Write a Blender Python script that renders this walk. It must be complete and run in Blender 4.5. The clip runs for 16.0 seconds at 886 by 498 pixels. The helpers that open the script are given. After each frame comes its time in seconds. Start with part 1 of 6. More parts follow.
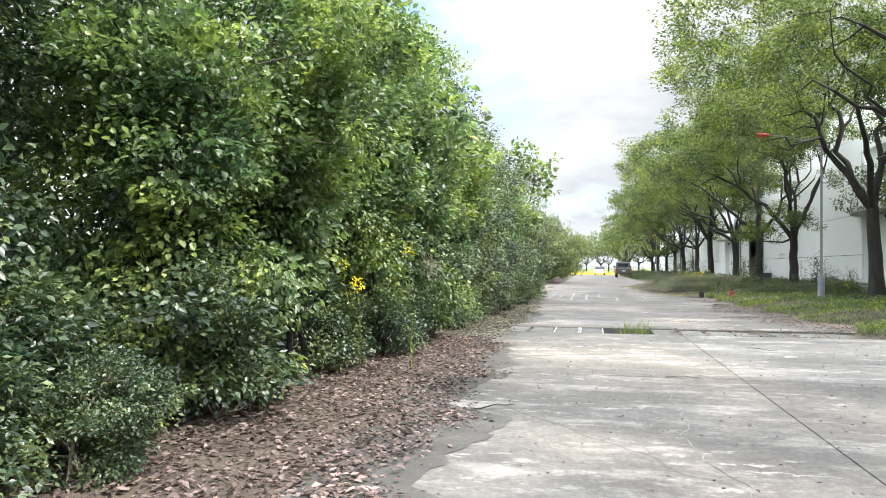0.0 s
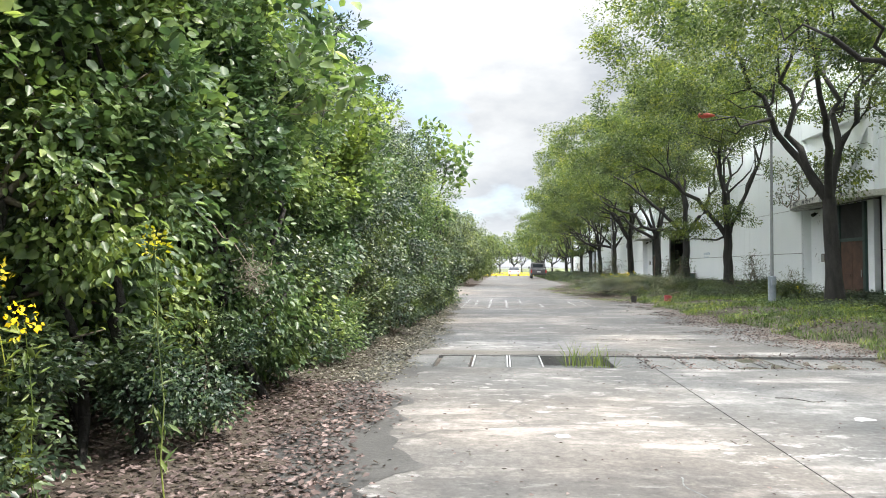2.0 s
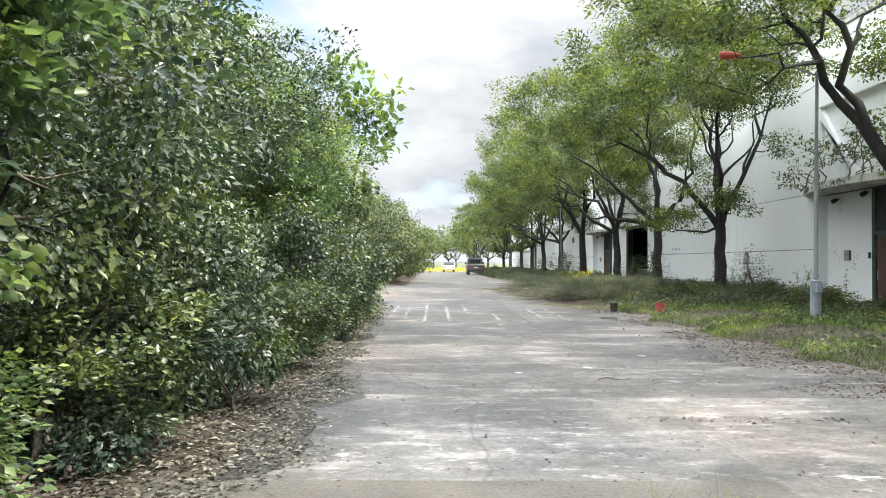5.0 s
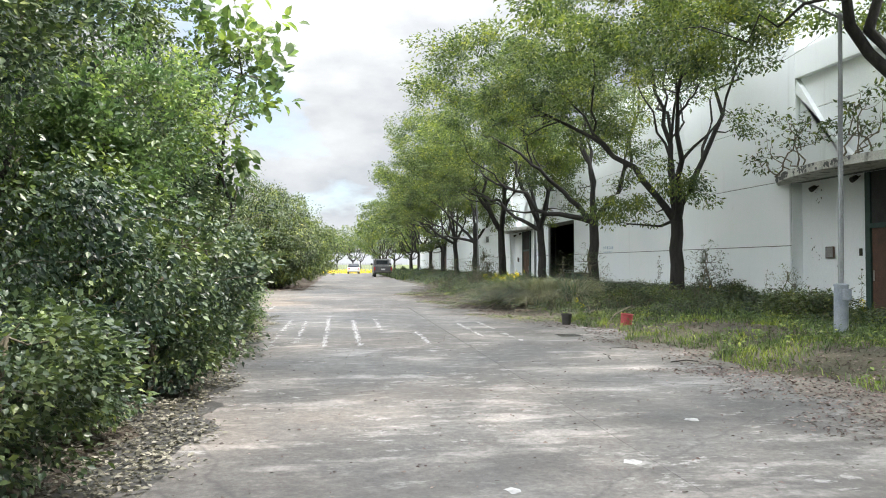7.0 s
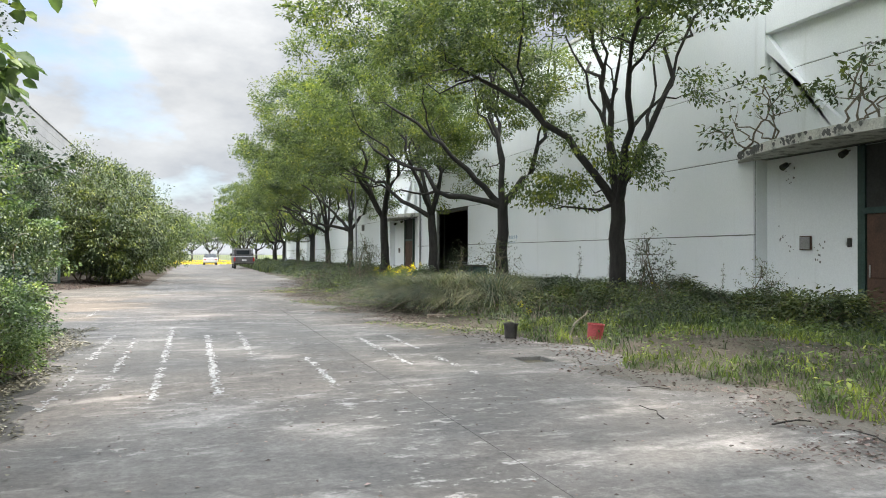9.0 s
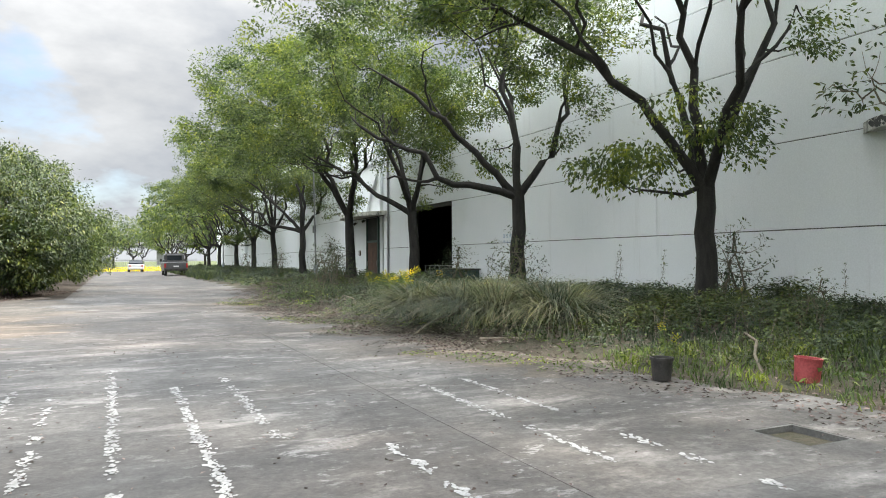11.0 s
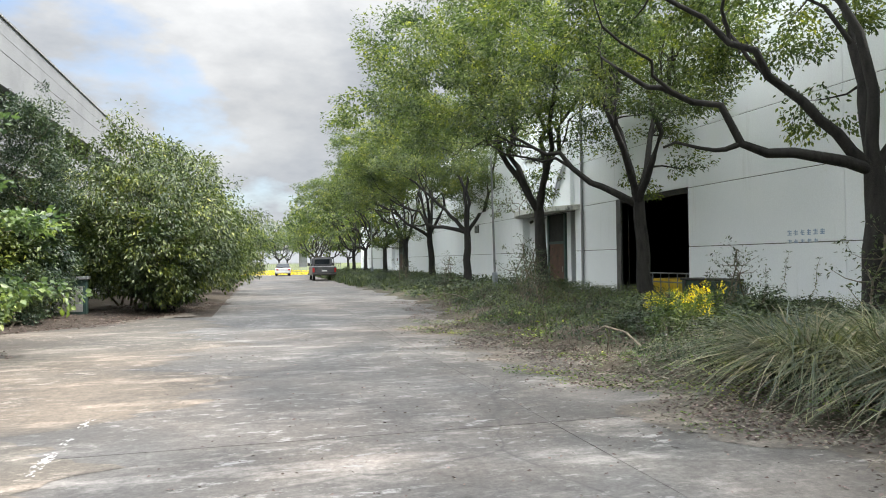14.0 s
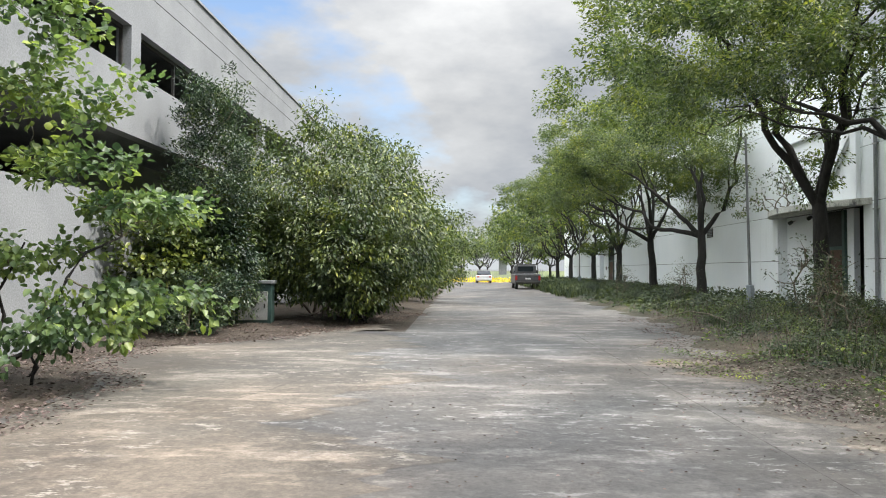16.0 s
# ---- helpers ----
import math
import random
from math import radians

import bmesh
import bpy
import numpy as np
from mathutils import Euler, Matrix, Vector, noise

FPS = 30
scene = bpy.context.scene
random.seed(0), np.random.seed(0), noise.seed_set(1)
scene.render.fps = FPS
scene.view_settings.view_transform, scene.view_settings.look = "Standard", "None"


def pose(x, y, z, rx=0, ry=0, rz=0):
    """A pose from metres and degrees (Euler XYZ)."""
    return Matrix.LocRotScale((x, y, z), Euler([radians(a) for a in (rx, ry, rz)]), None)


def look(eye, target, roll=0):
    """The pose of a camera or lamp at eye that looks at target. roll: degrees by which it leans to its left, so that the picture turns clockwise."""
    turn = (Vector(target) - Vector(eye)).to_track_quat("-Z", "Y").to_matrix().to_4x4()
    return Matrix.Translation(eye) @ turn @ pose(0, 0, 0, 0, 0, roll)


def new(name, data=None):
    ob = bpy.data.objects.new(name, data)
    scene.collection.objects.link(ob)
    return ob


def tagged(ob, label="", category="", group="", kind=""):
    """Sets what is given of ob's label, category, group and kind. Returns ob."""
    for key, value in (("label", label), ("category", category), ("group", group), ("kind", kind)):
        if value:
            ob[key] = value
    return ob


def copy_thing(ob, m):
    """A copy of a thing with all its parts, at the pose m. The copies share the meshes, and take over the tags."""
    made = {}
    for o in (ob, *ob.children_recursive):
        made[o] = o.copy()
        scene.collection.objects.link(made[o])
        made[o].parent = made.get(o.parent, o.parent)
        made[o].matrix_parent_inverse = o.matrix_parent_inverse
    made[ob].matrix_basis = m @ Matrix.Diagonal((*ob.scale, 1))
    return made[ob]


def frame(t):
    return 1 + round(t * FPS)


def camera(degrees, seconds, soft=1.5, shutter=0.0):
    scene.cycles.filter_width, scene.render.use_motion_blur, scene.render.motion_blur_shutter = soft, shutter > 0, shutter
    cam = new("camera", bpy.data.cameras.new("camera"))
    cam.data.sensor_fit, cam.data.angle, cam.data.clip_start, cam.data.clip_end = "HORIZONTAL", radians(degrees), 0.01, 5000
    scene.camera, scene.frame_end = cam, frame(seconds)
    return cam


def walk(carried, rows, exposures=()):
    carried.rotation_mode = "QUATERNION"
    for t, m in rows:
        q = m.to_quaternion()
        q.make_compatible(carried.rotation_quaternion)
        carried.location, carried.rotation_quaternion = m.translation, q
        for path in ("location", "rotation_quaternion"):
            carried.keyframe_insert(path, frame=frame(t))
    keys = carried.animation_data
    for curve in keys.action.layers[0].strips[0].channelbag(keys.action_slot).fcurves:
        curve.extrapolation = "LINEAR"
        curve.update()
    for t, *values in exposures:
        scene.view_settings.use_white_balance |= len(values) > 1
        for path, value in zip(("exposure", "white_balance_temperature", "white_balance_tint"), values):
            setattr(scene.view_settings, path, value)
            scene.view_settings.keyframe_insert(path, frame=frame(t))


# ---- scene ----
cam = camera(64.5, 16.0, soft=1.0)
PATH = [
    (0, (-0.292, 0.183, 1.317), (-0.7, 2.14, 1.367), 0.2),
    (0.5, (-0.358, 1.344, 1.317), (-0.657, 3.321, 1.374), -0.1),
    (1, (-0.423, 2.515, 1.329), (-0.653, 4.501, 1.386), -0.2),
    (1.5, (-0.498, 3.68, 1.347), (-0.691, 5.67, 1.402), -0.1),
    (2, (-0.584, 4.852, 1.358), (-0.75, 6.844, 1.412), -0.2),
    (2.5, (-0.642, 6.009, 1.37), (-0.778, 8.004, 1.422), -0.2),
    (3, (-0.657, 7.14, 1.383), (-0.754, 9.137, 1.429), 0.0),
    (3.5, (-0.652, 8.259, 1.418), (-0.71, 10.258, 1.463), -0.0),
    (4, (-0.69, 9.42, 1.432), (-0.715, 11.419, 1.474), -0.0),
    (4.2, (-0.714, 9.898, 1.433), (-0.728, 11.898, 1.473), 0.2),
    (6.3, (-0.833, 14.948, 1.407), (-0.683, 16.942, 1.444), -0.2),
    (6.5, (-0.832, 15.429, 1.413), (-0.646, 17.42, 1.452), -0.1),
    (7, (-0.782, 16.592, 1.423), (-0.487, 18.57, 1.465), -0.1),
    (7.5, (-0.727, 17.751, 1.432), (-0.326, 19.71, 1.473), -0.2),
    (8, (-0.675, 18.924, 1.437), (-0.182, 20.862, 1.473), 0.0),
    (8.5, (-0.637, 20.135, 1.436), (-0.059, 22.05, 1.465), 0.2),
    (8.7, (-0.635, 20.641, 1.435), (-0.019, 22.543, 1.457), 0.2),
    (10.8, (-0.963, 25.891, 1.362), (-0.119, 27.704, 1.388), -0.4),
    (11, (-1.004, 26.34, 1.364), (-0.155, 28.15, 1.391), -0.4),
    (11.5, (-1.19, 27.434, 1.38), (-0.352, 29.25, 1.408), -0.6),
    (12, (-1.372, 28.508, 1.469), (-0.604, 30.354, 1.506), -1.0),
    (12.5, (-1.443, 29.622, 1.549), (-0.758, 31.501, 1.585), -1.0),
    (13, (-1.39, 30.802, 1.573), (-0.765, 32.701, 1.606), -1.0),
    (13.5, (-1.305, 31.983, 1.568), (-0.739, 33.901, 1.6), -0.9),
    (14, (-1.226, 33.185, 1.567), (-0.721, 35.12, 1.6), -0.7),
    (14.5, (-1.127, 34.371, 1.549), (-0.706, 36.325, 1.586), -0.5),
    (15, (-1.095, 35.493, 1.548), (-0.793, 37.47, 1.589), -0.3),
    (15.5, (-1.13, 36.549, 1.536), (-0.984, 38.543, 1.585), -0.1),
    (16, (-1.238, 37.548, 1.519), (-1.289, 39.547, 1.578), 0.2),
]
walk(cam, [(t, look(eye, target, roll)) for t, eye, target, roll in PATH], [(0, 1.5), (1.5, 1.38), (4, 1.36), (7, 1.3), (8.5, 1.2), (11, 1.08), (14, 1.0), (16, 0.88)])
# ---------------------------------------------------------------- light
SUN_EL, SUN_AZ = radians(57), radians(100)      # azimuth from +y towards +x
world = bpy.data.worlds.new("sky")
scene.world = world
world.use_nodes = True
wn, wl = world.node_tree.nodes, world.node_tree.links
wn.clear()


def link(tree, a, b):
    tree.links.new(a, b)


def ramp(tree, fac, stops):
    r = tree.nodes.new("ShaderNodeValToRGB")
    while len(r.color_ramp.elements) < len(stops):
        r.color_ramp.elements.new(0.5)
    for e, (p, c) in zip(r.color_ramp.elements, stops):
        e.position = p
        e.color = (*c, 1) if len(c) == 3 else c
    tree.links.new(fac, r.inputs[0])
    return r.outputs[0]


def mixc(t, fac, a, b, mode="MIX"):
    m = t.nodes.new("ShaderNodeMix")
    m.data_type, m.blend_type = "RGBA", mode
    for s, v in ((m.inputs[0], fac), (m.inputs[6], a), (m.inputs[7], b)):
        if isinstance(v, (int, float)):
            s.default_value = v
        elif isinstance(v, tuple):
            s.default_value = (*v, 1)
        else:
            t.links.new(v, s)
    return m.outputs[2]


def build_sky():
    t = world.node_tree
    sky = wn.new("ShaderNodeTexSky")
    sky.sky_type = "NISHITA"
    sky.sun_disc = False
    sky.sun_elevation, sky.sun_rotation = SUN_EL, SUN_AZ
    co = wn.new("ShaderNodeTexCoord")
    mp = wn.new("ShaderNodeMapping")
    mp.inputs["Scale"].default_value = (1.0, 1.0, 2.2)
    mp.inputs["Location"].default_value = (0.35, 0.1, 0.3)
    link(t, co.outputs["Generated"], mp.inputs[0])
    n1 = wn.new("ShaderNodeTexNoise")
    n1.inputs["Scale"].default_value, n1.inputs["Detail"].default_value = 2.6, 8
    n1.inputs["Roughness"].default_value = 0.52
    link(t, mp.outputs[0], n1.inputs[0])
    n2 = wn.new("ShaderNodeTexNoise")
    n2.inputs["Scale"].default_value, n2.inputs["Detail"].default_value = 1.9, 9
    n2.inputs["Roughness"].default_value = 0.58
    link(t, mp.outputs[0], n2.inputs[0])
    cover = ramp(t, n1.outputs[0], [(0.31, (0, 0, 0)), (0.41, (1, 1, 1))])
    shade = ramp(t, n2.outputs[0], [(0.38, (0.64, 0.68, 0.73)), (0.47, (0.9, 0.92, 0.945)), (0.54, (1.12, 1.12, 1.11)), (0.62, (1.36, 1.35, 1.32))])
    bg1 = wn.new("ShaderNodeBackground")
    bg1.inputs[1].default_value = 0.13
    link(t, sky.outputs[0], bg1.inputs[0])
    bg2 = wn.new("ShaderNodeBackground")
    bg2.inputs[1].default_value = CLOUD
    # an overcast dome, boosted above 0.36 to ten times the horizon to light the wall
    sep = wn.new("ShaderNodeSeparateXYZ")
    link(t, co.outputs["Generated"], sep.inputs[0])
    dome = ramp(t, sep.outputs[2], [(0.0, (0.345, 0.365, 0.39)), (0.22, (0.39, 0.4, 0.415)), (0.36, (0.49, 0.5, 0.515)), (0.52, (2.2, 2.25, 2.3)), (1.0, (3.5, 3.58, 3.66))])
    link(t, mixc(t, 1.0, shade, dome, "MULTIPLY"), bg2.inputs[0])
    mix = wn.new("ShaderNodeMixShader")
    link(t, cover, mix.inputs[0])
    link(t, bg1.outputs[0], mix.inputs[1])
    link(t, bg2.outputs[0], mix.inputs[2])
    out = wn.new("ShaderNodeOutputWorld")
    link(t, mix.outputs[0], out.inputs[0])


CLOUD = 0.8
build_sky()
sun = new("sun", bpy.data.lights.new("sun", "SUN"))
sun.data.energy, sun.data.angle, sun.data.color = 3.1, radians(2), (1, 0.94, 0.85)
sd = Vector((math.sin(SUN_AZ) * math.cos(SUN_EL), math.cos(SUN_AZ) * math.cos(SUN_EL), math.sin(SUN_EL)))
sun.matrix_world = look(sd * 80, (0, 0, 0))


# ---------------------------------------------------------------- materials


def material(name):
    m = bpy.data.materials.new(name)
    m.use_nodes = True
    t = m.node_tree
    return m, t, t.nodes["Principled BSDF"]


def noise_node(t, scale, detail=5, rough=0.55, stretch=(1, 1, 1), coord="pos"):
    mp = t.nodes.new("ShaderNodeMapping")
    mp.inputs["Scale"].default_value = stretch
    if coord == "pos":
        g = t.nodes.new("ShaderNodeNewGeometry")
        t.links.new(g.outputs["Position"], mp.inputs[0])
    else:
        g = t.nodes.new("ShaderNodeTexCoord")
        t.links.new(g.outputs["Object"], mp.inputs[0])
    n = t.nodes.new("ShaderNodeTexNoise")
    n.inputs["Scale"].default_value, n.inputs["Detail"].default_value = scale, detail
    n.inputs["Roughness"].default_value = rough
    t.links.new(mp.outputs[0], n.inputs[0])
    return n.outputs[0]


def bump(t, b, height, strength=0.3, dist=0.02):
    n = t.nodes.new("ShaderNodeBump")
    n.inputs["Strength"].default_value, n.inputs["Distance"].default_value = strength, dist
    t.links.new(height, n.inputs["Height"])
    t.links.new(n.outputs[0], b.inputs["Normal"])


def mottled(name, a, b, scale=3, fine=40, rough=0.8, relief=0.3, metal=0.0, stretch=(1, 1, 1), coord="pos", low=0.35, high=0.65, vary=0.0):
    """Two colours mixed at a large scale, with fine grain and relief."""
    m, t, p = material(name)
    big = noise_node(t, scale, 6, 0.6, stretch, coord)
    col = ramp(t, big, [(low, a), (high, b)])
    f = noise_node(t, fine, 4, 0.6, (1, 1, 1), coord)
    g = ramp(t, f, [(0.3, (0.72, 0.72, 0.72)), (0.7, (1.18, 1.18, 1.18))])
    col = mixc(t, 1.0, col, g, "MULTIPLY")
    if vary:
        o = t.nodes.new("ShaderNodeObjectInfo")
        v = ramp(t, o.outputs["Random"], [(0, (1 - vary,) * 3), (1, (1 + vary,) * 3)])
        col = mixc(t, 1.0, col, v, "MULTIPLY")
    t.links.new(col, p.inputs["Base Color"])
    p.inputs["Roughness"].default_value, p.inputs["Metallic"].default_value = rough, metal
    bump(t, p, f, relief)
    return m


def leafy(name, dark, mid, light, rough=0.36, glow=0.45, warm=True):
    """Leaves: colour by leaf, light passing through them."""
    m, t, p = material(name)
    g = t.nodes.new("ShaderNodeNewGeometry")
    big = noise_node(t, 0.9, 4, 0.6)
    if warm:
        low = tuple(a * 0.55 + b * 0.45 for a, b in zip(dark, mid))
        high = tuple(a * 0.5 + b * 0.5 for a, b in zip(mid, light))
        col = ramp(t, g.outputs["Random Per Island"], [(0.0, low), (0.5, mid), (0.93, high), (1.0, light)])
        clump = noise_node(t, 3.2, 3, 0.55)
        col = mixc(t, 1.0, col, ramp(t, clump, [(0.36, (0.55, 0.62, 0.66)), (0.5, (1, 1, 1)), (0.64, (1.5, 1.42, 1.15))]), "MULTIPLY")
    else:
        col = ramp(t, g.outputs["Random Per Island"], [(0.0, dark), (0.55, mid), (1.0, light)])
    tone = ramp(t, big, [(0.36, (0.5, 0.6, 0.75)), (0.5, (0.95, 0.98, 0.98)), (0.64, (1.8, 1.6, 0.95))] if warm else [(0.36, (0.7, 0.7, 0.72)), (0.64, (1.2, 1.18, 1.18))])
    col = mixc(t, 1.0, col, tone, "MULTIPLY")
    t.links.new(col, p.inputs["Base Color"])
    p.inputs["Roughness"].default_value = rough
    tr = t.nodes.new("ShaderNodeBsdfTranslucent")
    t.links.new(mixc(t, 1.0, col, (1.28, 1.38, 0.95), "MULTIPLY"), tr.inputs[0])
    mx = t.nodes.new("ShaderNodeMixShader")
    mx.inputs[0].default_value = glow
    t.links.new(p.outputs[0], mx.inputs[1])
    t.links.new(tr.outputs[0], mx.inputs[2])
    t.links.new(mx.outputs[0], t.nodes["Material Output"].inputs[0])
    return m


def concrete(name, a, b, dark):
    m, t, p = material(name)
    big = noise_node(t, 0.45, 6, 0.62)
    streak = noise_node(t, 1.3, 6, 0.65, (0.55, 1.5, 1))
    fine = noise_node(t, 22, 6, 0.7)
    col = ramp(t, big, [(0.3, a), (0.7, b)])
    col = mixc(t, ramp(t, streak, [(0.52, (0, 0, 0)), (0.62, (0.85, 0.85, 0.85))]), col, tuple(min(1, v * 1.7) for v in b))
    stain = noise_node(t, 0.42, 7, 0.68, (0.9, 1.2, 1))
    col = mixc(t, ramp(t, stain, [(0.46, (0, 0, 0)), (0.58, (0.85, 0.85, 0.85))]), col, dark)
    warm = noise_node(t, 0.16, 4, 0.6)
    col = mixc(t, ramp(t, warm, [(0.42, (0, 0, 0)), (0.62, (1, 1, 1))]), col, mixc(t, 1.0, col, (1.2, 1.09, 1.0), "MULTIPLY"))
    speck = noise_node(t, 7, 8, 0.8)
    col = mixc(t, 1.0, col, ramp(t, speck, [(0.35, (0.72,) * 3), (0.5, (1.0,) * 3), (0.66, (1.35,) * 3)]), "MULTIPLY")
    g = ramp(t, fine, [(0.3, (0.7, 0.7, 0.7)), (0.7, (1.22, 1.22, 1.22))])
    col = mixc(t, 1.0, col, g, "MULTIPLY")
    flake = noise_node(t, 4.5, 12, 0.78, (0.7, 1.35, 1))
    where = noise_node(t, 0.55, 3, 0.5)
    flake = mixc(t, 1.0, ramp(t, flake, [(0.55, (0, 0, 0)), (0.6, (0.85,) * 3)]), ramp(t, where, [(0.42, (0.12,) * 3), (0.6, (1,) * 3)]), "MULTIPLY")
    col = mixc(t, flake, col, tuple(min(1, v * 2.3) for v in b))
    pock = noise_node(t, 11, 10, 0.8)
    col = mixc(t, ramp(t, pock, [(0.62, (0, 0, 0)), (0.66, (0.8,) * 3)]), col, tuple(v * 0.5 for v in dark))
    o = t.nodes.new("ShaderNodeObjectInfo")
    col = mixc(t, 1.0, col, ramp(t, o.outputs["Random"], [(0, (0.9, 0.9, 0.91)), (1, (1.07, 1.06, 1.04))]), "MULTIPLY")
    vo = t.nodes.new("ShaderNodeTexVoronoi")
    vo.feature = "DISTANCE_TO_EDGE"
    vo.inputs["Scale"].default_value = 0.22
    gp = t.nodes.new("ShaderNodeNewGeometry")
    wob = t.nodes.new("ShaderNodeMix")
    wob.data_type = "VECTOR"
    wob.inputs[0].default_value = 0.3
    nz = t.nodes.new("ShaderNodeTexNoise")
    nz.inputs["Scale"].default_value = 1.6
    nz.inputs["Detail"].default_value = 6
    t.links.new(gp.outputs["Position"], nz.inputs[0])
    t.links.new(gp.outputs["Position"], wob.inputs[4])
    t.links.new(nz.outputs[1], wob.inputs[5])
    t.links.new(wob.outputs[1], vo.inputs[0])
    crack = ramp(t, vo.outputs["Distance"], [(0.0, (0.5, 0.5, 0.5)), (0.004, (0, 0, 0))])
    col = mixc(t, crack, col, tuple(v * 0.45 for v in a))
    t.links.new(col, p.inputs["Base Color"])
    t.links.new(ramp(t, stain, [(0.5, (0.85,) * 3), (0.7, (0.62,) * 3)]), p.inputs["Roughness"])
    bump(t, p, fine, 0.25, 0.01)
    return m


M = {}
M["concrete"] = concrete("road concrete", (0.077, 0.075, 0.0735), (0.121, 0.118, 0.1155), (0.051, 0.05, 0.0495))
M["pale slab"] = concrete("pale worn concrete", (0.1, 0.099, 0.097), (0.155, 0.152, 0.148), (0.066, 0.066, 0.065))
M["cover"] = mottled("drain cover concrete", (0.085, 0.085, 0.083), (0.14, 0.138, 0.133), 3, 45, 0.9, 0.4, vary=0.12)
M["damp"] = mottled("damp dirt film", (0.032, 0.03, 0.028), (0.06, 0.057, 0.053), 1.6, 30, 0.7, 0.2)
M["pale crack"] = mottled("pale filled crack", (0.1, 0.1, 0.1), (0.17, 0.17, 0.168), 5, 40, 0.85, 0.3)
M["tan dirt"] = mottled("tan dirt film", (0.078, 0.07, 0.06), (0.118, 0.108, 0.094), 1.3, 35, 0.9, 0.3)
M["tan concrete"] = concrete("tan film on concrete", (0.084, 0.076, 0.066), (0.128, 0.115, 0.1), (0.06, 0.055, 0.049))
M["steel"] = mottled("galvanised steel", (0.33, 0.33, 0.33), (0.42, 0.42, 0.41), 5, 60, 0.5, 0.1, 0.5)
M["soil"] = mottled("soil", (0.04, 0.03, 0.023), (0.075, 0.06, 0.045), 2.2, 30, 0.95, 0.8)
M["verge"] = mottled("weedy soil", (0.03, 0.033, 0.015), (0.085, 0.07, 0.05), 1.2, 25, 0.95, 0.9)
M["field"] = mottled("field", (0.06, 0.09, 0.025), (0.12, 0.13, 0.05), 0.05, 2, 0.95, 0.3)
M["bark"] = mottled("dark bark", (0.014, 0.013, 0.012), (0.035, 0.032, 0.029), 9, 45, 0.9, 0.9, stretch=(1, 1, 0.25))
M["twig"] = mottled("pale twigs", (0.10, 0.085, 0.06), (0.2, 0.17, 0.13), 9, 45, 0.9, 0.5)
M["camphor"] = leafy("camphor leaves", (0.028, 0.047, 0.016), (0.077, 0.108, 0.033), (0.21, 0.24, 0.075), 0.42, 0.45)
M["hedge"] = leafy("hedge leaves", (0.013, 0.025, 0.016), (0.043, 0.07, 0.04), (0.14, 0.18, 0.09), 0.38, 0.24)
M["shrub"] = leafy("shrub leaves", (0.018, 0.03, 0.013), (0.055, 0.082, 0.026), (0.17, 0.2, 0.06), 0.42, 0.28)
M["bright"] = leafy("bright leaves", (0.045, 0.08, 0.033), (0.11, 0.162, 0.063), (0.24, 0.3, 0.14), 0.4, 0.4)
M["weed"] = leafy("weed leaves", (0.016, 0.028, 0.013), (0.038, 0.06, 0.026), (0.11, 0.13, 0.055), 0.5, 0.22)
M["grass"] = leafy("grass blades", (0.045, 0.075, 0.02), (0.09, 0.135, 0.034), (0.22, 0.25, 0.085), 0.55, 0.3)
M["silver"] = leafy("silvergrass blades", (0.042, 0.058, 0.035), (0.088, 0.11, 0.066), (0.28, 0.29, 0.22), 0.5, 0.28)
M["straw"] = leafy("dry straw blades", (0.14, 0.12, 0.08), (0.25, 0.22, 0.15), (0.42, 0.38, 0.28), 0.6, 0.2, False)
M["yellow"] = leafy("yellow flowers", (0.55, 0.42, 0.02), (0.75, 0.58, 0.03), (0.85, 0.72, 0.06), 0.7)
M["litter"] = leafy("dry leaves", (0.045, 0.03, 0.027), (0.1, 0.07, 0.062), (0.23, 0.172, 0.158), 0.75, 0.1, False)
M["litter pale"] = leafy("faded leaves", (0.06, 0.055, 0.04), (0.13, 0.125, 0.09), (0.3, 0.28, 0.23), 0.75, 0.1, False)


def painted_wall():
    """White paint, rain streaks and grime on precast panels."""
    m, t, p = material("stained white wall paint")
    big = noise_node(t, 0.6, 6, 0.6)
    streak = noise_node(t, 2.2, 7, 0.7, (1, 1.2, 0.07))
    fine = noise_node(t, 30, 5, 0.6)
    col = ramp(t, big, [(0.3, (0.84, 0.88, 0.91)), (0.7, (0.88, 0.91, 0.93))])
    col = mixc(t, ramp(t, streak, [(0.58, (0, 0, 0)), (0.8, (0.4, 0.4, 0.4))]), col, (0.46, 0.47, 0.44))
    patch = noise_node(t, 1.1, 8, 0.75)
    col = mixc(t, ramp(t, patch, [(0.64, (0, 0, 0)), (0.74, (0.35, 0.35, 0.35))]), col, (0.54, 0.52, 0.46))
    col = mixc(t, 1.0, col, ramp(t, fine, [(0.3, (0.94,) * 3), (0.7, (1.04,) * 3)]), "MULTIPLY")
    t.links.new(col, p.inputs["Base Color"])
    p.inputs["Roughness"].default_value = 0.75
    bump(t, p, fine, 0.12, 0.01)
    return m


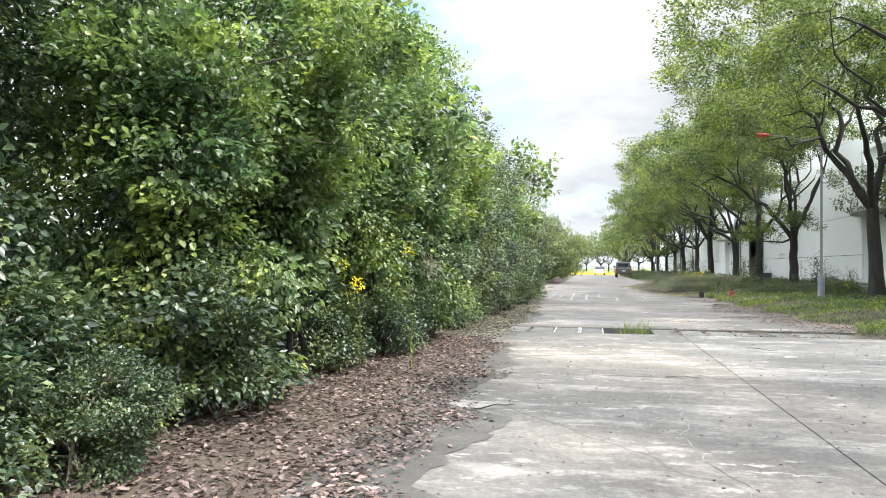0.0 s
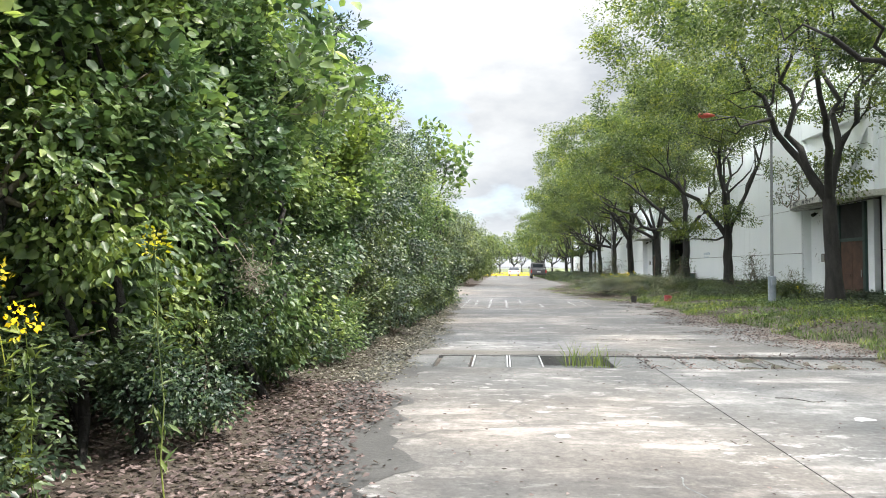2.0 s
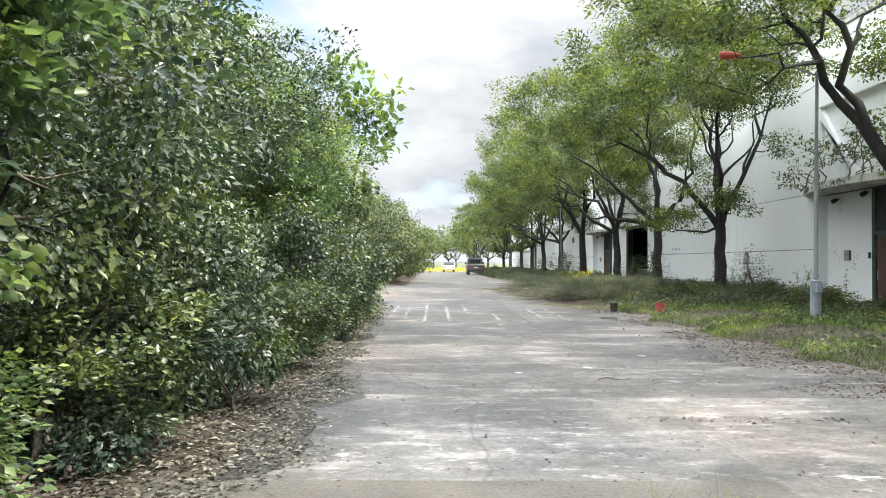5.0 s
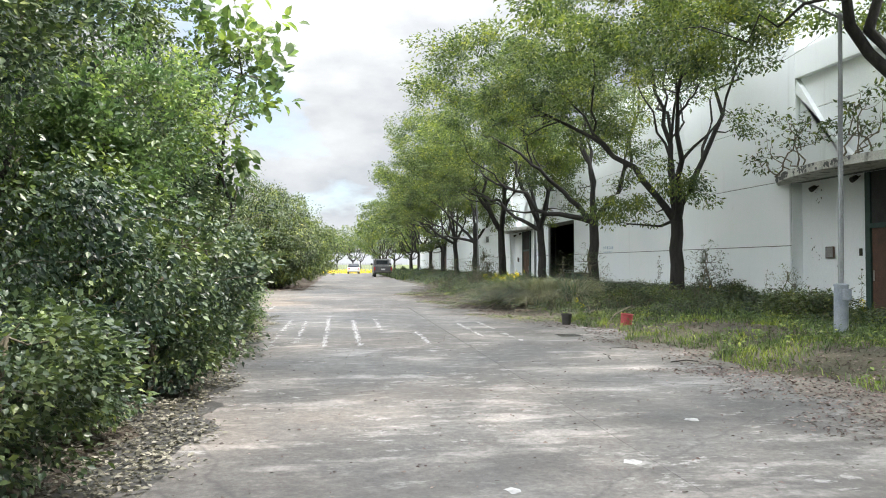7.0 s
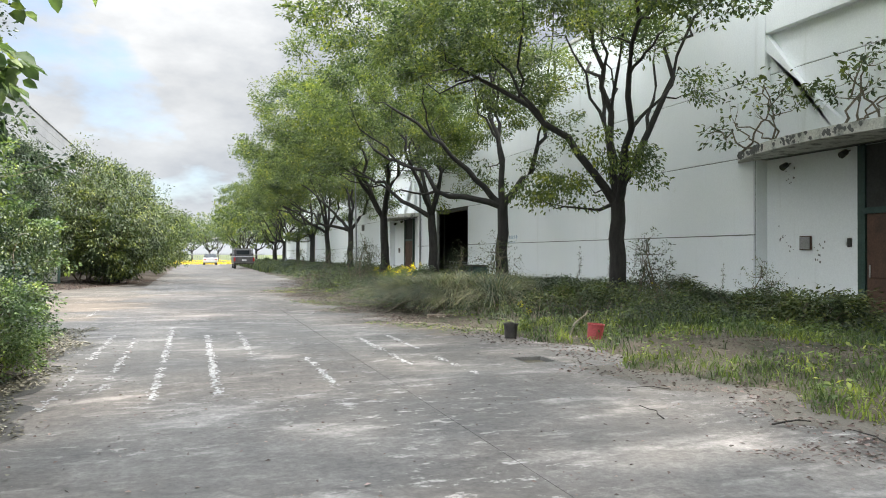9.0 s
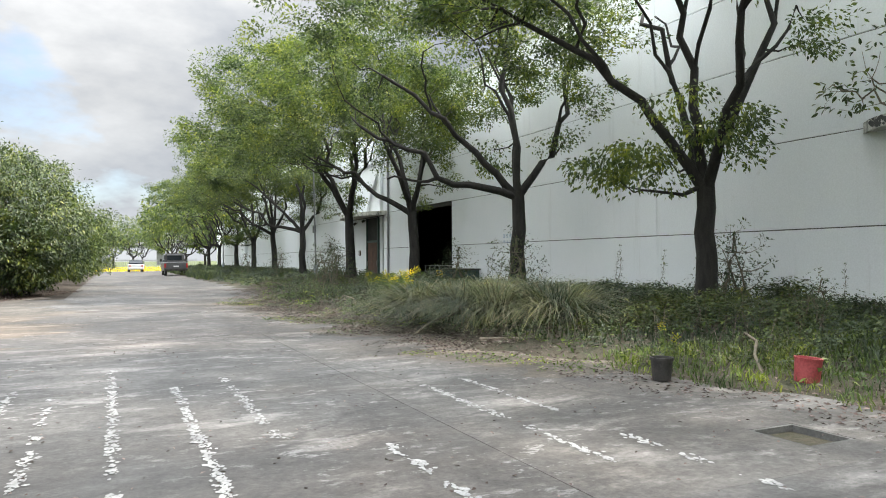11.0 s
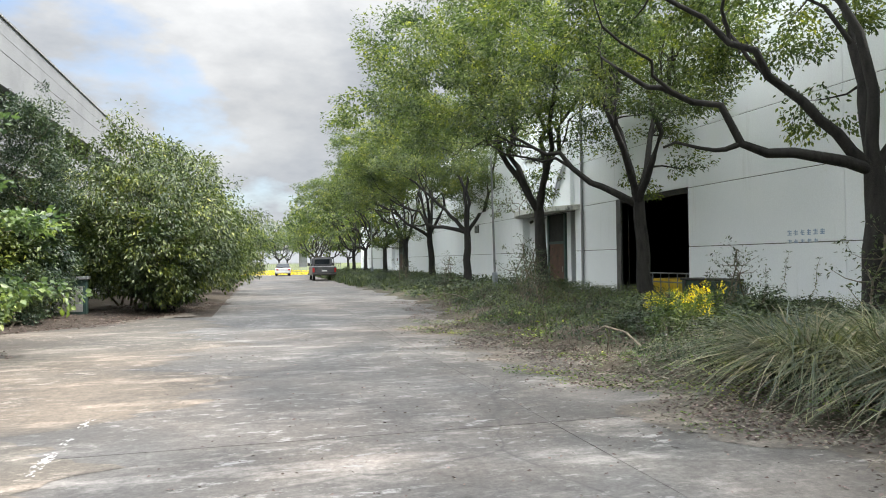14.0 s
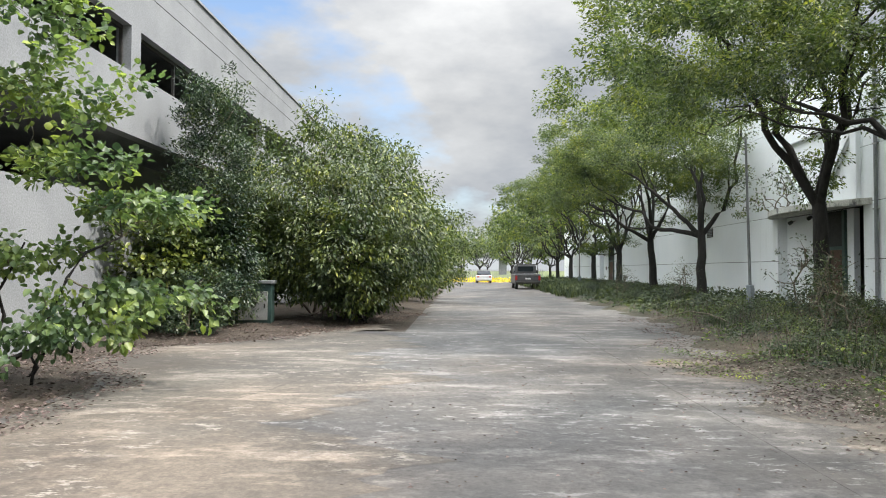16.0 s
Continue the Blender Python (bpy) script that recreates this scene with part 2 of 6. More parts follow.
M["wall"] = painted_wall()
M["mould"] = mottled("mouldy canopy concrete", (0.6, 0.6, 0.56), (0.09, 0.09, 0.085), 4, 30, 0.9, 0.5, stretch=(1, 1, 0.5), low=0.5, high=0.7)
M["joint"] = mottled("dark joint", (0.1, 0.1, 0.1), (0.16, 0.16, 0.16), 3, 30, 0.9)
M["grey wall"] = mottled("grey tiles", (0.22, 0.228, 0.24), (0.28, 0.288, 0.3), 0.7, 30, 0.6, 0.1)
# near-black colour stands in for the shade deep inside the factory
M["dark"] = mottled("interior plaster shaded near-black", (0.03, 0.03, 0.03), (0.06, 0.06, 0.06), 1, 20, 0.9)
M["dull"] = mottled("interior plaster", (0.12, 0.125, 0.13), (0.18, 0.185, 0.19), 1, 20, 0.9)
M["rust"] = mottled("rusty brown metal", (0.07, 0.04, 0.03), (0.12, 0.065, 0.045), 3, 30, 0.7)
M["green paint"] = mottled("dark green paint", (0.02, 0.05, 0.045), (0.04, 0.075, 0.065), 3, 30, 0.5)
M["pole"] = mottled("grey lamp pole paint", (0.17, 0.18, 0.19), (0.25, 0.26, 0.27), 4, 50, 0.55, 0.1)
M["pole base"] = mottled("pale blue-grey steel", (0.2, 0.23, 0.27), (0.27, 0.3, 0.33), 4, 50, 0.5, 0.1)
M["white line"] = mottled("worn white road paint", (0.4, 0.4, 0.39), (0.24, 0.24, 0.24), 6, 50, 0.8, 0.3)
M["red"] = mottled("faded red plastic", (0.26, 0.035, 0.04), (0.36, 0.08, 0.085), 5, 40, 0.5, 0.1)
M["lamp red"] = mottled("orange-red lamp plastic", (0.42, 0.06, 0.035), (0.5, 0.1, 0.06), 5, 40, 0.5, 0.1)
M["black"] = mottled("black plastic", (0.02, 0.02, 0.02), (0.05, 0.045, 0.04), 5, 40, 0.6)
M["wood"] = mottled("weathered wood", (0.16, 0.13, 0.1), (0.26, 0.22, 0.18), 5, 40, 0.85, 0.6)
M["bluesign"] = mottled("faded blue lettering", (0.25, 0.38, 0.55), (0.4, 0.5, 0.6), 5, 40, 0.6)
M["glass"], _t, _p = material("dark glass")
_p.inputs["Base Color"].default_value = (0.02, 0.025, 0.03, 1)
_p.inputs["Roughness"].default_value = 0.06
M["car paint"] = mottled("dusty grey car paint", (0.07, 0.072, 0.08), (0.11, 0.11, 0.115), 2, 40, 0.4, 0.05)
M["white paint"] = mottled("white car paint", (0.7, 0.7, 0.7), (0.8, 0.8, 0.8), 2, 40, 0.35, 0.05)
M["tail"] = mottled("red lamp plastic", (0.4, 0.02, 0.02), (0.5, 0.03, 0.03), 5, 40, 0.3, 0.0)
M["rubber"] = mottled("tyre rubber", (0.02, 0.02, 0.02), (0.035, 0.035, 0.035), 9, 60, 0.85)
M["yellow paint"] = mottled("yellow paint", (0.62, 0.42, 0.03), (0.75, 0.55, 0.06), 3, 40, 0.5)

# ---------------------------------------------------------------- mesh tools


def part(name, data, mat, parent=None, label=""):
    """One mesh object, from a bmesh or a mesh, under a thing or a part."""
    if isinstance(data, bmesh.types.BMesh):
        me = bpy.data.meshes.new(name)
        data.to_mesh(me)
        data.free()
    else:
        me = data
    if mat is not None and not me.materials:
        me.materials.append(mat)
    ob = new(name, me)
    if parent is not None:
        ob.parent = parent
    if label:
        ob["label"] = label
    return ob


def box(x0, x1, y0, y1, z0, z1, bevel=0.0, bm=None):
    bm = bm or bmesh.new()
    vs = [bm.verts.new((x, y, z)) for x in (x0, x1) for y in (y0, y1) for z in (z0, z1)]
    fs = [bm.faces.new([vs[i] for i in f]) for f in ((0, 1, 3, 2), (4, 6, 7, 5), (0, 4, 5, 1), (2, 3, 7, 6), (0, 2, 6, 4), (1, 5, 7, 3))]
    if bevel:
        es = list({e for f in fs for e in f.edges})
        bmesh.ops.bevel(bm, geom=es, offset=bevel, segments=1, affect="EDGES")
    return bm


def rod(p, q, r0, r1=None, n=8, bm=None, caps=True):
    bm = bm or bmesh.new()
    p, q = Vector(p), Vector(q)
    m = (q - p).to_track_quat("Z", "Y").to_matrix()
    r1 = r0 if r1 is None else r1
    rings = []
    for c, r in ((p, r0), (q, r1)):
        rings.append([bm.verts.new(c + m @ Vector((r * math.cos(a), r * math.sin(a), 0))) for a in (2 * math.pi * i / n for i in range(n))])
    for i in range(n):
        bm.faces.new((rings[0][i], rings[0][(i + 1) % n], rings[1][(i + 1) % n], rings[1][i]))
    if caps:
        bm.faces.new(rings[0][::-1])
        bm.faces.new(rings[1])
    return bm


def lathe(profile, n=20, bm=None, at=(0, 0, 0)):
    """Turns (radius, height) pairs round the z axis."""
    bm = bm or bmesh.new()
    rings = [[bm.verts.new((at[0] + r * math.cos(2 * math.pi * i / n), at[1] + r * math.sin(2 * math.pi * i / n), at[2] + z)) for i in range(n)] for r, z in profile]
    for a, b in zip(rings, rings[1:]):
        for i in range(n):
            bm.faces.new((a[i], a[(i + 1) % n], b[(i + 1) % n], b[i]))
    bm.faces.new(rings[0][::-1])
    bm.faces.new(rings[-1])
    return bm


def raw_mesh(name, verts, faces, mat, smooth=False):
    """A mesh from numpy arrays; faces of one size."""
    me = bpy.data.meshes.new(name)
    k = faces.shape[1]
    me.vertices.add(len(verts))
    me.vertices.foreach_set("co", verts.astype(np.float32).ravel())
    me.loops.add(faces.size)
    me.loops.foreach_set("vertex_index", faces.astype(np.int32).ravel())
    me.polygons.add(len(faces))
    me.polygons.foreach_set("loop_start", np.arange(0, faces.size, k, dtype=np.int32))
    me.polygons.foreach_set("loop_total", np.full(len(faces), k, dtype=np.int32))
    if smooth:
        me.polygons.foreach_set("use_smooth", np.ones(len(faces), dtype=bool))
    me.update(calc_edges=True)
    me.materials.append(mat)
    return me


def unit(v):
    return v / np.maximum(np.linalg.norm(v, axis=-1, keepdims=True), 1e-9)


def leaves(name, pos, way, up, length, width, mat, fine=False):
    """Folded leaves at pos, pointing along way, their faces towards up."""
    way = unit(way)
    side = unit(np.cross(way, up))
    nor = np.cross(side, way)
    n = len(pos)
    L, W = length[:, None], width[:, None]
    if fine:
        v = np.stack([pos, pos + way * L * 0.3 + side * W * 0.5 + nor * W * 0.14, pos + way * L * 0.68 + side * W * 0.4 + nor * W * 0.1,
                      pos + way * L - nor * L * 0.12, pos + way * L * 0.68 - side * W * 0.4 + nor * W * 0.1, pos + way * L * 0.3 - side * W * 0.5 + nor * W * 0.14], 1)
        f = np.array([[0, 1, 2, 3], [0, 3, 4, 5]])
        faces = (np.arange(n)[:, None, None] * 6 + f).reshape(-1, 4)
        return raw_mesh(name, v.reshape(-1, 3), faces, mat)
    v = np.stack([pos, pos + way * L * 0.42 + side * W * 0.5 + nor * W * 0.12, pos + way * L - nor * L * 0.1, pos + way * L * 0.42 - side * W * 0.5 + nor * W * 0.12], 1)
    f = np.array([[0, 1, 2], [0, 2, 3]])
    faces = (np.arange(n)[:, None, None] * 4 + f).reshape(-1, 3)
    return raw_mesh(name, v.reshape(-1, 3), faces, mat)


def tubes(name, paths, mat, n=7):
    """Swept tapering tubes; each path a list of (point, radius)."""
    vs, fs, base = [], [], 0
    ang = np.linspace(0, 2 * np.pi, n, endpoint=False)
    for path in paths:
        p = np.array([q for q, _ in path], float)
        r = np.array([w for _, w in path], float)
        d = unit(np.gradient(p, axis=0))
        ref = np.where(np.abs(d[:, 2:3]) > 0.9, np.array([[1.0, 0, 0]]), np.array([[0, 0, 1.0]]))
        u = unit(np.cross(d, ref))
        w = np.cross(d, u)
        ring = p[:, None] + r[:, None, None] * (np.cos(ang)[None, :, None] * u[:, None] + np.sin(ang)[None, :, None] * w[:, None])
        vs.append(ring.reshape(-1, 3))
        k = len(p)
        i, j = np.meshgrid(np.arange(k - 1), np.arange(n), indexing="ij")
        a = base + i * n + j
        b = base + i * n + (j + 1) % n
        fs.append(np.stack([a, b, b + n, a + n], -1).reshape(-1, 4))
        base += k * n
    return raw_mesh(name, np.concatenate(vs), np.concatenate(fs), mat, True)


def tuft(rng, centres, radius, per, heart, length, width, droop=0.35, flat=0.6):
    """Leaf places, ways and faces for clumps of leaves round the centres."""
    m = len(centres)
    c = np.repeat(centres, per, 0)
    r = np.repeat(radius, per)[:, None]
    off = unit(rng.normal(size=(m * per, 3))) * rng.uniform(0.15, 1, (m * per, 1)) ** 0.6
    off[:, 2] *= flat
    pos = c + off * r
    out = unit(c - heart) * 0.5 + off * 0.8 + rng.normal(size=pos.shape) * 0.45
    out[:, 2] -= droop
    face = rng.normal(size=pos.shape) * 0.55 + np.array([0, 0, 0.8]) + unit(c - heart) * 0.5
    k = rng.uniform(0.65, 1.25, len(pos))
    return pos, out, face, length * k, width * k


def limb_path(rng, a, b, r0, r1, k=6, sag=0.0, wob=0.06):
    """A crooked path from a to b."""
    a, b = np.array(a, float), np.array(b, float)
    d = np.linalg.norm(b - a)
    t = np.linspace(0, 1, k + 1)
    p = a + (b - a) * t[:, None]
    p[:, 2] += sag * d * np.sin(np.pi * t)
    p[1:-1] += rng.normal(size=(k - 1, 3)) * d * wob
    return [(p[i], r0 + (r1 - r0) * t[i] ** 0.8) for i in range(k + 1)]


def branch_out(rng, trunk_paths, tips, r_tip=0.012, gain=1.0):
    """Joins every tip to the nearest place on the growing skeleton, lower and nearer the trunk first."""
    nodes = [(np.array(q), r) for path in trunk_paths for q, r in path]
    foot = np.array(trunk_paths[0][-1][0])
    made = []
    for tip in sorted(tips, key=lambda q: np.linalg.norm(q - foot)):
        P = np.array([q for q, _ in nodes])
        R = np.array([r for _, r in nodes])
        d = np.linalg.norm(P - tip, axis=1) + np.where(P[:, 2] > tip[2] + 0.2, 1.5, 0) + 0.6 * np.maximum(0, 0.03 - R) * 30
        i = int(np.argmin(d))
        length = np.linalg.norm(P[i] - tip)
        r0 = min(R[i] * 0.75, 0.012 + 0.022 * length * gain)
        path = limb_path(rng, P[i], tip, r0, r_tip * 0.6, max(3, min(7, int(length / 0.4))), -0.08, 0.05)
        made.append(path)
        nodes += [(np.array(q), r) for q, r in path[1:]]
    return made
# ---------------------------------------------------------------- ground, road, verges
ground_bm = bmesh.new()
bmesh.ops.create_grid(ground_bm, x_segments=8, y_segments=8, size=1500)
ground = tagged(part("ground", ground_bm, M["field"]), "flat weedy land reaching to the horizon", "ground", kind="structure")
ground.location = (0, 0, -0.5)

road = tagged(new("road"), "old grey concrete road of large cast slabs", "road", kind="structure")
R_LEFT, JOINT, R_RIGHT = -2.6, 1.47, 6.2
BREAKS = [-12, -7, -2, 3.5, 9.0, 14.48]
BREAKS2 = [15.92, 19.3, 24.35, 29.4, 34.45, 39.5, 44.6, 49.7, 54.8, 60, 65.5, 71, 77, 83, 89, 95, 102, 109, 116, 124]


def slab(x0, x1, y0, y1, mat, dz=0.0, tilt=(0, 0)):
    open_y = (9.0, 14.48, 15.92, 19.3, 39.5)
    gx = 0.006 if y0 < 15 else 0.004 if 34 < y0 < 39 else 0.0015
    ob = part("slab", box(x0 + (gx if x0 == JOINT else 0.0008), x1 - (gx if x1 == JOINT else 0.0008),
                          y0 + (0.004 if y0 in open_y else 0.0008), y1 - (0.004 if y1 in open_y else 0.0008), -0.22, 0, 0.0015), mat, road)
    ob.location.z = dz
    return ob


rs = random.Random(5)
for ys in (BREAKS, BREAKS2):
    for y0, y1 in zip(ys, ys[1:]):
        for x0, x1 in ((R_LEFT, JOINT), (JOINT, R_RIGHT)):
            if x0 == JOINT and y0 == 29.4:
                for q in ((x0, 3.5, y0, y1), (3.5, 4.0, y0, 29.78), (3.5, 4.0, 30.34, y1), (4.0, x1, y0, y1)):
                    part("slab", box(q[0], q[1], q[2], q[3], -0.22, 0), M["concrete"], road)
                continue
            if x0 == R_LEFT and 34 < y0 < 54:
                x0 = -8.5
            slab(x0, x1, y0, y1, M["pale slab"] if (x0 == JOINT and 8 < y0 < 18) or y0 == 15.92 else M["concrete"], rs.uniform(-0.0015, 0.001))


def smooth(a, b, x):
    t = np.clip((x - a) / (b - a), 0, 1)
    return t * t * (3 - 2 * t)


def edge_right(y):
    return np.interp(y, [-20, 5, 18, 24, 29, 32, 34, 38, 43, 47, 50, 57, 70, 130], [5.8, 5.6, 5.0, 4.7, 4.6, 4.7, 4.1, 3.7, 3.2, 3.0, 3.1, 4.3, 4.3, 4.6]) + 0.25 * np.sin(y * 1.9) + 0.15 * np.sin(y * 4.7)


def edge_left(y):
    return np.interp(y, [-20, 4, 9, 14, 19, 24, 30, 36, 37.2, 39, 46.3, 48.9, 51, 51.8, 52.8, 54.4, 60.5, 68, 130], [-1.7, -1.6, -1.75, -2.15, -1.95, -2.25, -2.4, -2.7, -4.2, -5.7, -5.5, -6.9, -7.0, -6.0, -5.1, -4.4, -2.6, -2.2, -2.3]) + 0.12 * np.sin(y * 2.3) + 0.08 * np.sin(y * 5.3)


def rise_right(x, y):
    w = smooth(0, 2.2, x - edge_right(y))
    return -0.045 + 0.06 * smooth(0, 0.5, x - edge_right(y)) + 0.2 * w


def rise_left(x, y):
    w = edge_left(y) - x
    return -0.045 + 0.06 * smooth(0, 0.5, w) + 0.12 * smooth(0.3, 2.5, w)


def verge(name, x0, x1, y0, y1, rise, mat, label, step=0.22):
    xs, ys = np.arange(x0, x1 + step, step), np.arange(y0, y1 + step, step * 2)
    X, Y = np.meshgrid(xs, ys, indexing="ij")
    rng = np.random.default_rng(3)
    Z = rise(X, Y) + rng.normal(size=X.shape) * 0.012
    v = np.stack([X, Y, Z], -1).reshape(-1, 3)
    i, j = np.meshgrid(np.arange(len(xs) - 1), np.arange(len(ys) - 1), indexing="ij")
    a = i * len(ys) + j
    f = np.stack([a, a + len(ys), a + len(ys) + 1, a + 1], -1).reshape(-1, 4)
    return tagged(part(name, raw_mesh(name, v, f, mat, True), None), label, "verge", kind="structure")


verge("verge_right", 2.4, 11.5, -12, 124, rise_right, M["verge"], "weedy soil verge strewn with dead leaves")
verge("verge_left", -14, -1.2, -12, 36.6, rise_left, M["soil"], "bare soil covered in fallen leaves under the hedge")
verge("verge_left_far", -8.55, -1.8, 36.4, 124, rise_left, M["soil"], "bare soil under far roadside shrubs")



def film(name, y0, y1, inner, outer, mat, label, step=0.12):
    """A thin coloured sheet on the concrete between two wavy lines."""
    ys = np.arange(y0, y1, step)
    a, b = inner(ys), outer(ys)
    v = np.concatenate([np.stack([a, ys, np.full(len(ys), 0.0032)], 1), np.stack([b, ys, np.full(len(ys), 0.0032)], 1)])
    i = np.arange(len(ys) - 1)
    f = np.stack([i, i + len(ys), i + len(ys) + 1, i + 1], 1)
    return tagged(part(name, raw_mesh(name, v, f, mat), None), label, "dirt", kind="structure")


def ragged(y, seed, amp):
    return amp * (np.sin(y * 1.3 + seed) + 0.6 * np.sin(y * 3.1 + seed * 2) + 0.35 * np.sin(y * 7.7 + seed * 3) + 0.2 * np.sin(y * 17.0 + seed)) / 2


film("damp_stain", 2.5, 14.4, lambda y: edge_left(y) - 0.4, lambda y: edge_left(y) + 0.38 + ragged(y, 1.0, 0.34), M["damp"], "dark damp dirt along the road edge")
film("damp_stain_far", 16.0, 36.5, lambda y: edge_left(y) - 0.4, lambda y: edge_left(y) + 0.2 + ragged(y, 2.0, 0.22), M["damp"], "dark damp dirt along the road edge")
film("dirt_film", 33.0, 50.0, lambda y: edge_right(y) - 0.8 + ragged(y, 4.0, 0.5), lambda y: edge_right(y) + 0.4, M["tan concrete"], "tan dirt spread over the concrete edge")
film("dirt_film_near", 16.2, 29.3, lambda y: edge_right(y) - 0.35 + ragged(y, 6.0, 0.4), lambda y: edge_right(y) + 0.4, M["tan dirt"], "tan dirt spread over the concrete edge")

# warmer tan tone over the left part of the forecourt
film("dirt_film_left", 38.0, 57.0, lambda y: edge_left(y) - 0.3, lambda y: np.interp(y, [38, 42, 50, 57], [-2.9, -2.2, -2.4, -3.4]) + ragged(y, 9.0, 1.1), M["tan concrete"], "tan film over the forecourt concrete")
film("crack_line", 3.6, 9.6, lambda y: 0.55 + ragged(y, 3.0, 0.16) - 0.007, lambda y: 0.55 + ragged(y, 3.0, 0.16) + 0.009 * np.abs(np.sin(y * 9)), M["pale crack"], "pale filled crack in the concrete", 0.06)

# worn road markings
for x, y0, y1, bold in ((-1.95, 28.6, 34.9, 0.35), (-1.55, 29.4, 34.4, 0.3), (-1.02, 28.8, 36.0, 0.75), (-0.41, 28.9, 34.4, 1.0), (0.14, 31.6, 34.9, 0.45), (0.83, 29.0, 31.2, 0.5), (2.02, 30.1, 33.3, 0.85), (2.56, 29.2, 30.7, 0.7), (2.58, 31.6, 33.5, 0.5), (-2.9, 39.0, 41.0, 0.55)):
    bm = bmesh.new()
    y = y0
    while y < y1:
        y += rs.uniform(0.002, 0.011)
        worn = 0.5 + 0.5 * math.sin(y * 2.1 + x * 7) * math.sin(y * 0.9 + x)
        if rs.random() < 0.12 + (1.1 - bold) * 0.6 + 0.55 * worn * worn + 0.25 * math.sin(y * 11 + x):
            continue
        c, r = x + rs.gauss(0, 0.026), rs.uniform(0.005, 0.028)
        bm.faces.new([bm.verts.new((c + r * rs.uniform(0.5, 1.2) * math.cos(a), y + r * rs.uniform(0.6, 1.8) * math.sin(a), 0.004 + rs.uniform(0, 0.0015))) for a in (0.3, 1.4, 2.6, 3.7, 5.0)])
    tagged(part("road_marking", bm, M["white line"]), "worn flaking white painted line on the concrete", "road marking", "painted bay lines", "structure")

# ---------------------------------------------------------------- drain across the road
drain = tagged(new("drain_channel"), "concrete drain across the road with two covers missing", "drain")
part("channel_wall", box(-2.6, 6.2, 14.485, 14.56, -0.5, -0.002), M["cover"], drain)
part("channel_wall", box(-2.6, 6.2, 15.84, 15.915, -0.5, -0.002), M["cover"], drain)
part("channel_floor", box(-2.6, 6.2, 14.56, 15.84, -0.495, -0.4), M["soil"], drain)
xs = [-2.55, -2.03, -1.53, -1.02, -0.49, 0.0, 0.97, 1.47, 2.0, 2.55, 3.05, 3.6, 4.15, 4.7, 5.3]
for a, b in zip(xs, xs[1:]):
    if a == 0.0:
        continue
    ob = part("drain_cover", box(a + (0.035 if a < 0.9 else 0.012), b - (0.035 if a < 0.9 else 0.012), 14.575, 15.83, -0.11, -0.006 if a < 1.4 else -0.02, 0.008), M["cover"], drain)
    ob.location.z = rs.uniform(-0.012, 0.002)
    if a > 1.4:
        ob.location.z -= rs.uniform(0.0, 0.02)
    if -1.1 < a < 0.9:
        part("cover_rim", box(a + 0.008, a + 0.03, 14.575, 15.83, -0.11, -0.001), M["steel"], drain, "worn steel edge strip")
        part("cover_rim", box(b - 0.03, b - 0.008, 14.575, 15.83, -0.11, -0.001), M["steel"], drain, "worn steel edge strip")

part("cross_bar", box(0.02, 0.955, 15.12, 15.24, -0.16, -0.07, 0.01), M["cover"], drain, "concrete bar across the open channel")
part("edge_beam", box(-2.55, 1.45, 15.935, 16.42, -0.1, 0.0045, 0.004), M["tan dirt"], drain, "brown-stained concrete edge strip")
rubble = bmesh.new()
for i in range(260):
    x, y, r = rs.uniform(0.03, 0.94), rs.uniform(14.6, 15.8), rs.uniform(0.012, 0.05)
    z = -0.4 + rs.uniform(0, 0.06) + 0.22 * max(0.0, (y - 15.1) / 0.7)
    m = pose(x, y, z, rs.uniform(0, 360), rs.uniform(0, 360), 0) @ Matrix.Diagonal((r, r * rs.uniform(0.4, 1), r * rs.uniform(0.3, 0.8), 1))
    bmesh.ops.create_icosphere(rubble, subdivisions=1, radius=1, matrix=m)
tagged(part("rubble", rubble, M["soil"]), "dirt and rubble fallen into the open drain", "rubble", kind="stuff")
rd = np.random.default_rng(71)
k = 900
px, py = rd.choice([1.47, 2.0, 2.55, 3.05, 3.6, 4.15], k) + rd.normal(size=k) * 0.07, rd.uniform(14.5, 15.95, k)
side = rd.random(k) < 0.5
px = np.where(side, rd.uniform(1.0, 5.2, k), px)
py = np.where(side, rd.choice([14.53, 15.87, 18.2], k, p=[0.4, 0.35, 0.25]) + rd.normal(size=k) * 0.06, py)
dirt_me = leaves("drain_litter", np.stack([px, py, rd.uniform(0.0, 0.02, k)], 1), rd.normal(size=(k, 3)) * np.array([1, 1, 0.15]), rd.normal(size=(k, 3)) * 0.3 + np.array([0, 0, 1]), rd.uniform(0.02, 0.07, k), rd.uniform(0.015, 0.04, k), M["litter"])
tagged(part("drain_litter", dirt_me, None), "dead leaves and dirt caught in the drain joints", "leaf litter", kind="stuff")

pit = tagged(new("open_manhole"), "small square drain pit with its lid missing", "manhole")
for q in ((3.5, 3.53, 29.78, 30.34), (3.97, 4.0, 29.78, 30.34), (3.53, 3.97, 29.78, 29.81), (3.53, 3.97, 30.31, 30.34)):
    part("pit_wall", box(*q, -0.49, -0.003), M["cover"], pit)
# floor coloured black to stand in for shade in the pit
part("shade_black_floor", box(3.53, 3.97, 29.81, 30.31, -0.498, -0.47), M["black"], pit)

# ---------------------------------------------------------------- factory on the right
WX = 11.46
factory = tagged(new("wall_right"), "long white rendered factory wall, stained and streaked", "factory", kind="structure")
ROOF = 8.6
END = 124.0
ROWS_Z = [0.0, 1.9, 3.7, 5.46, 7.15, ROOF]
GATE = (52.05, 56.2, 3.72)
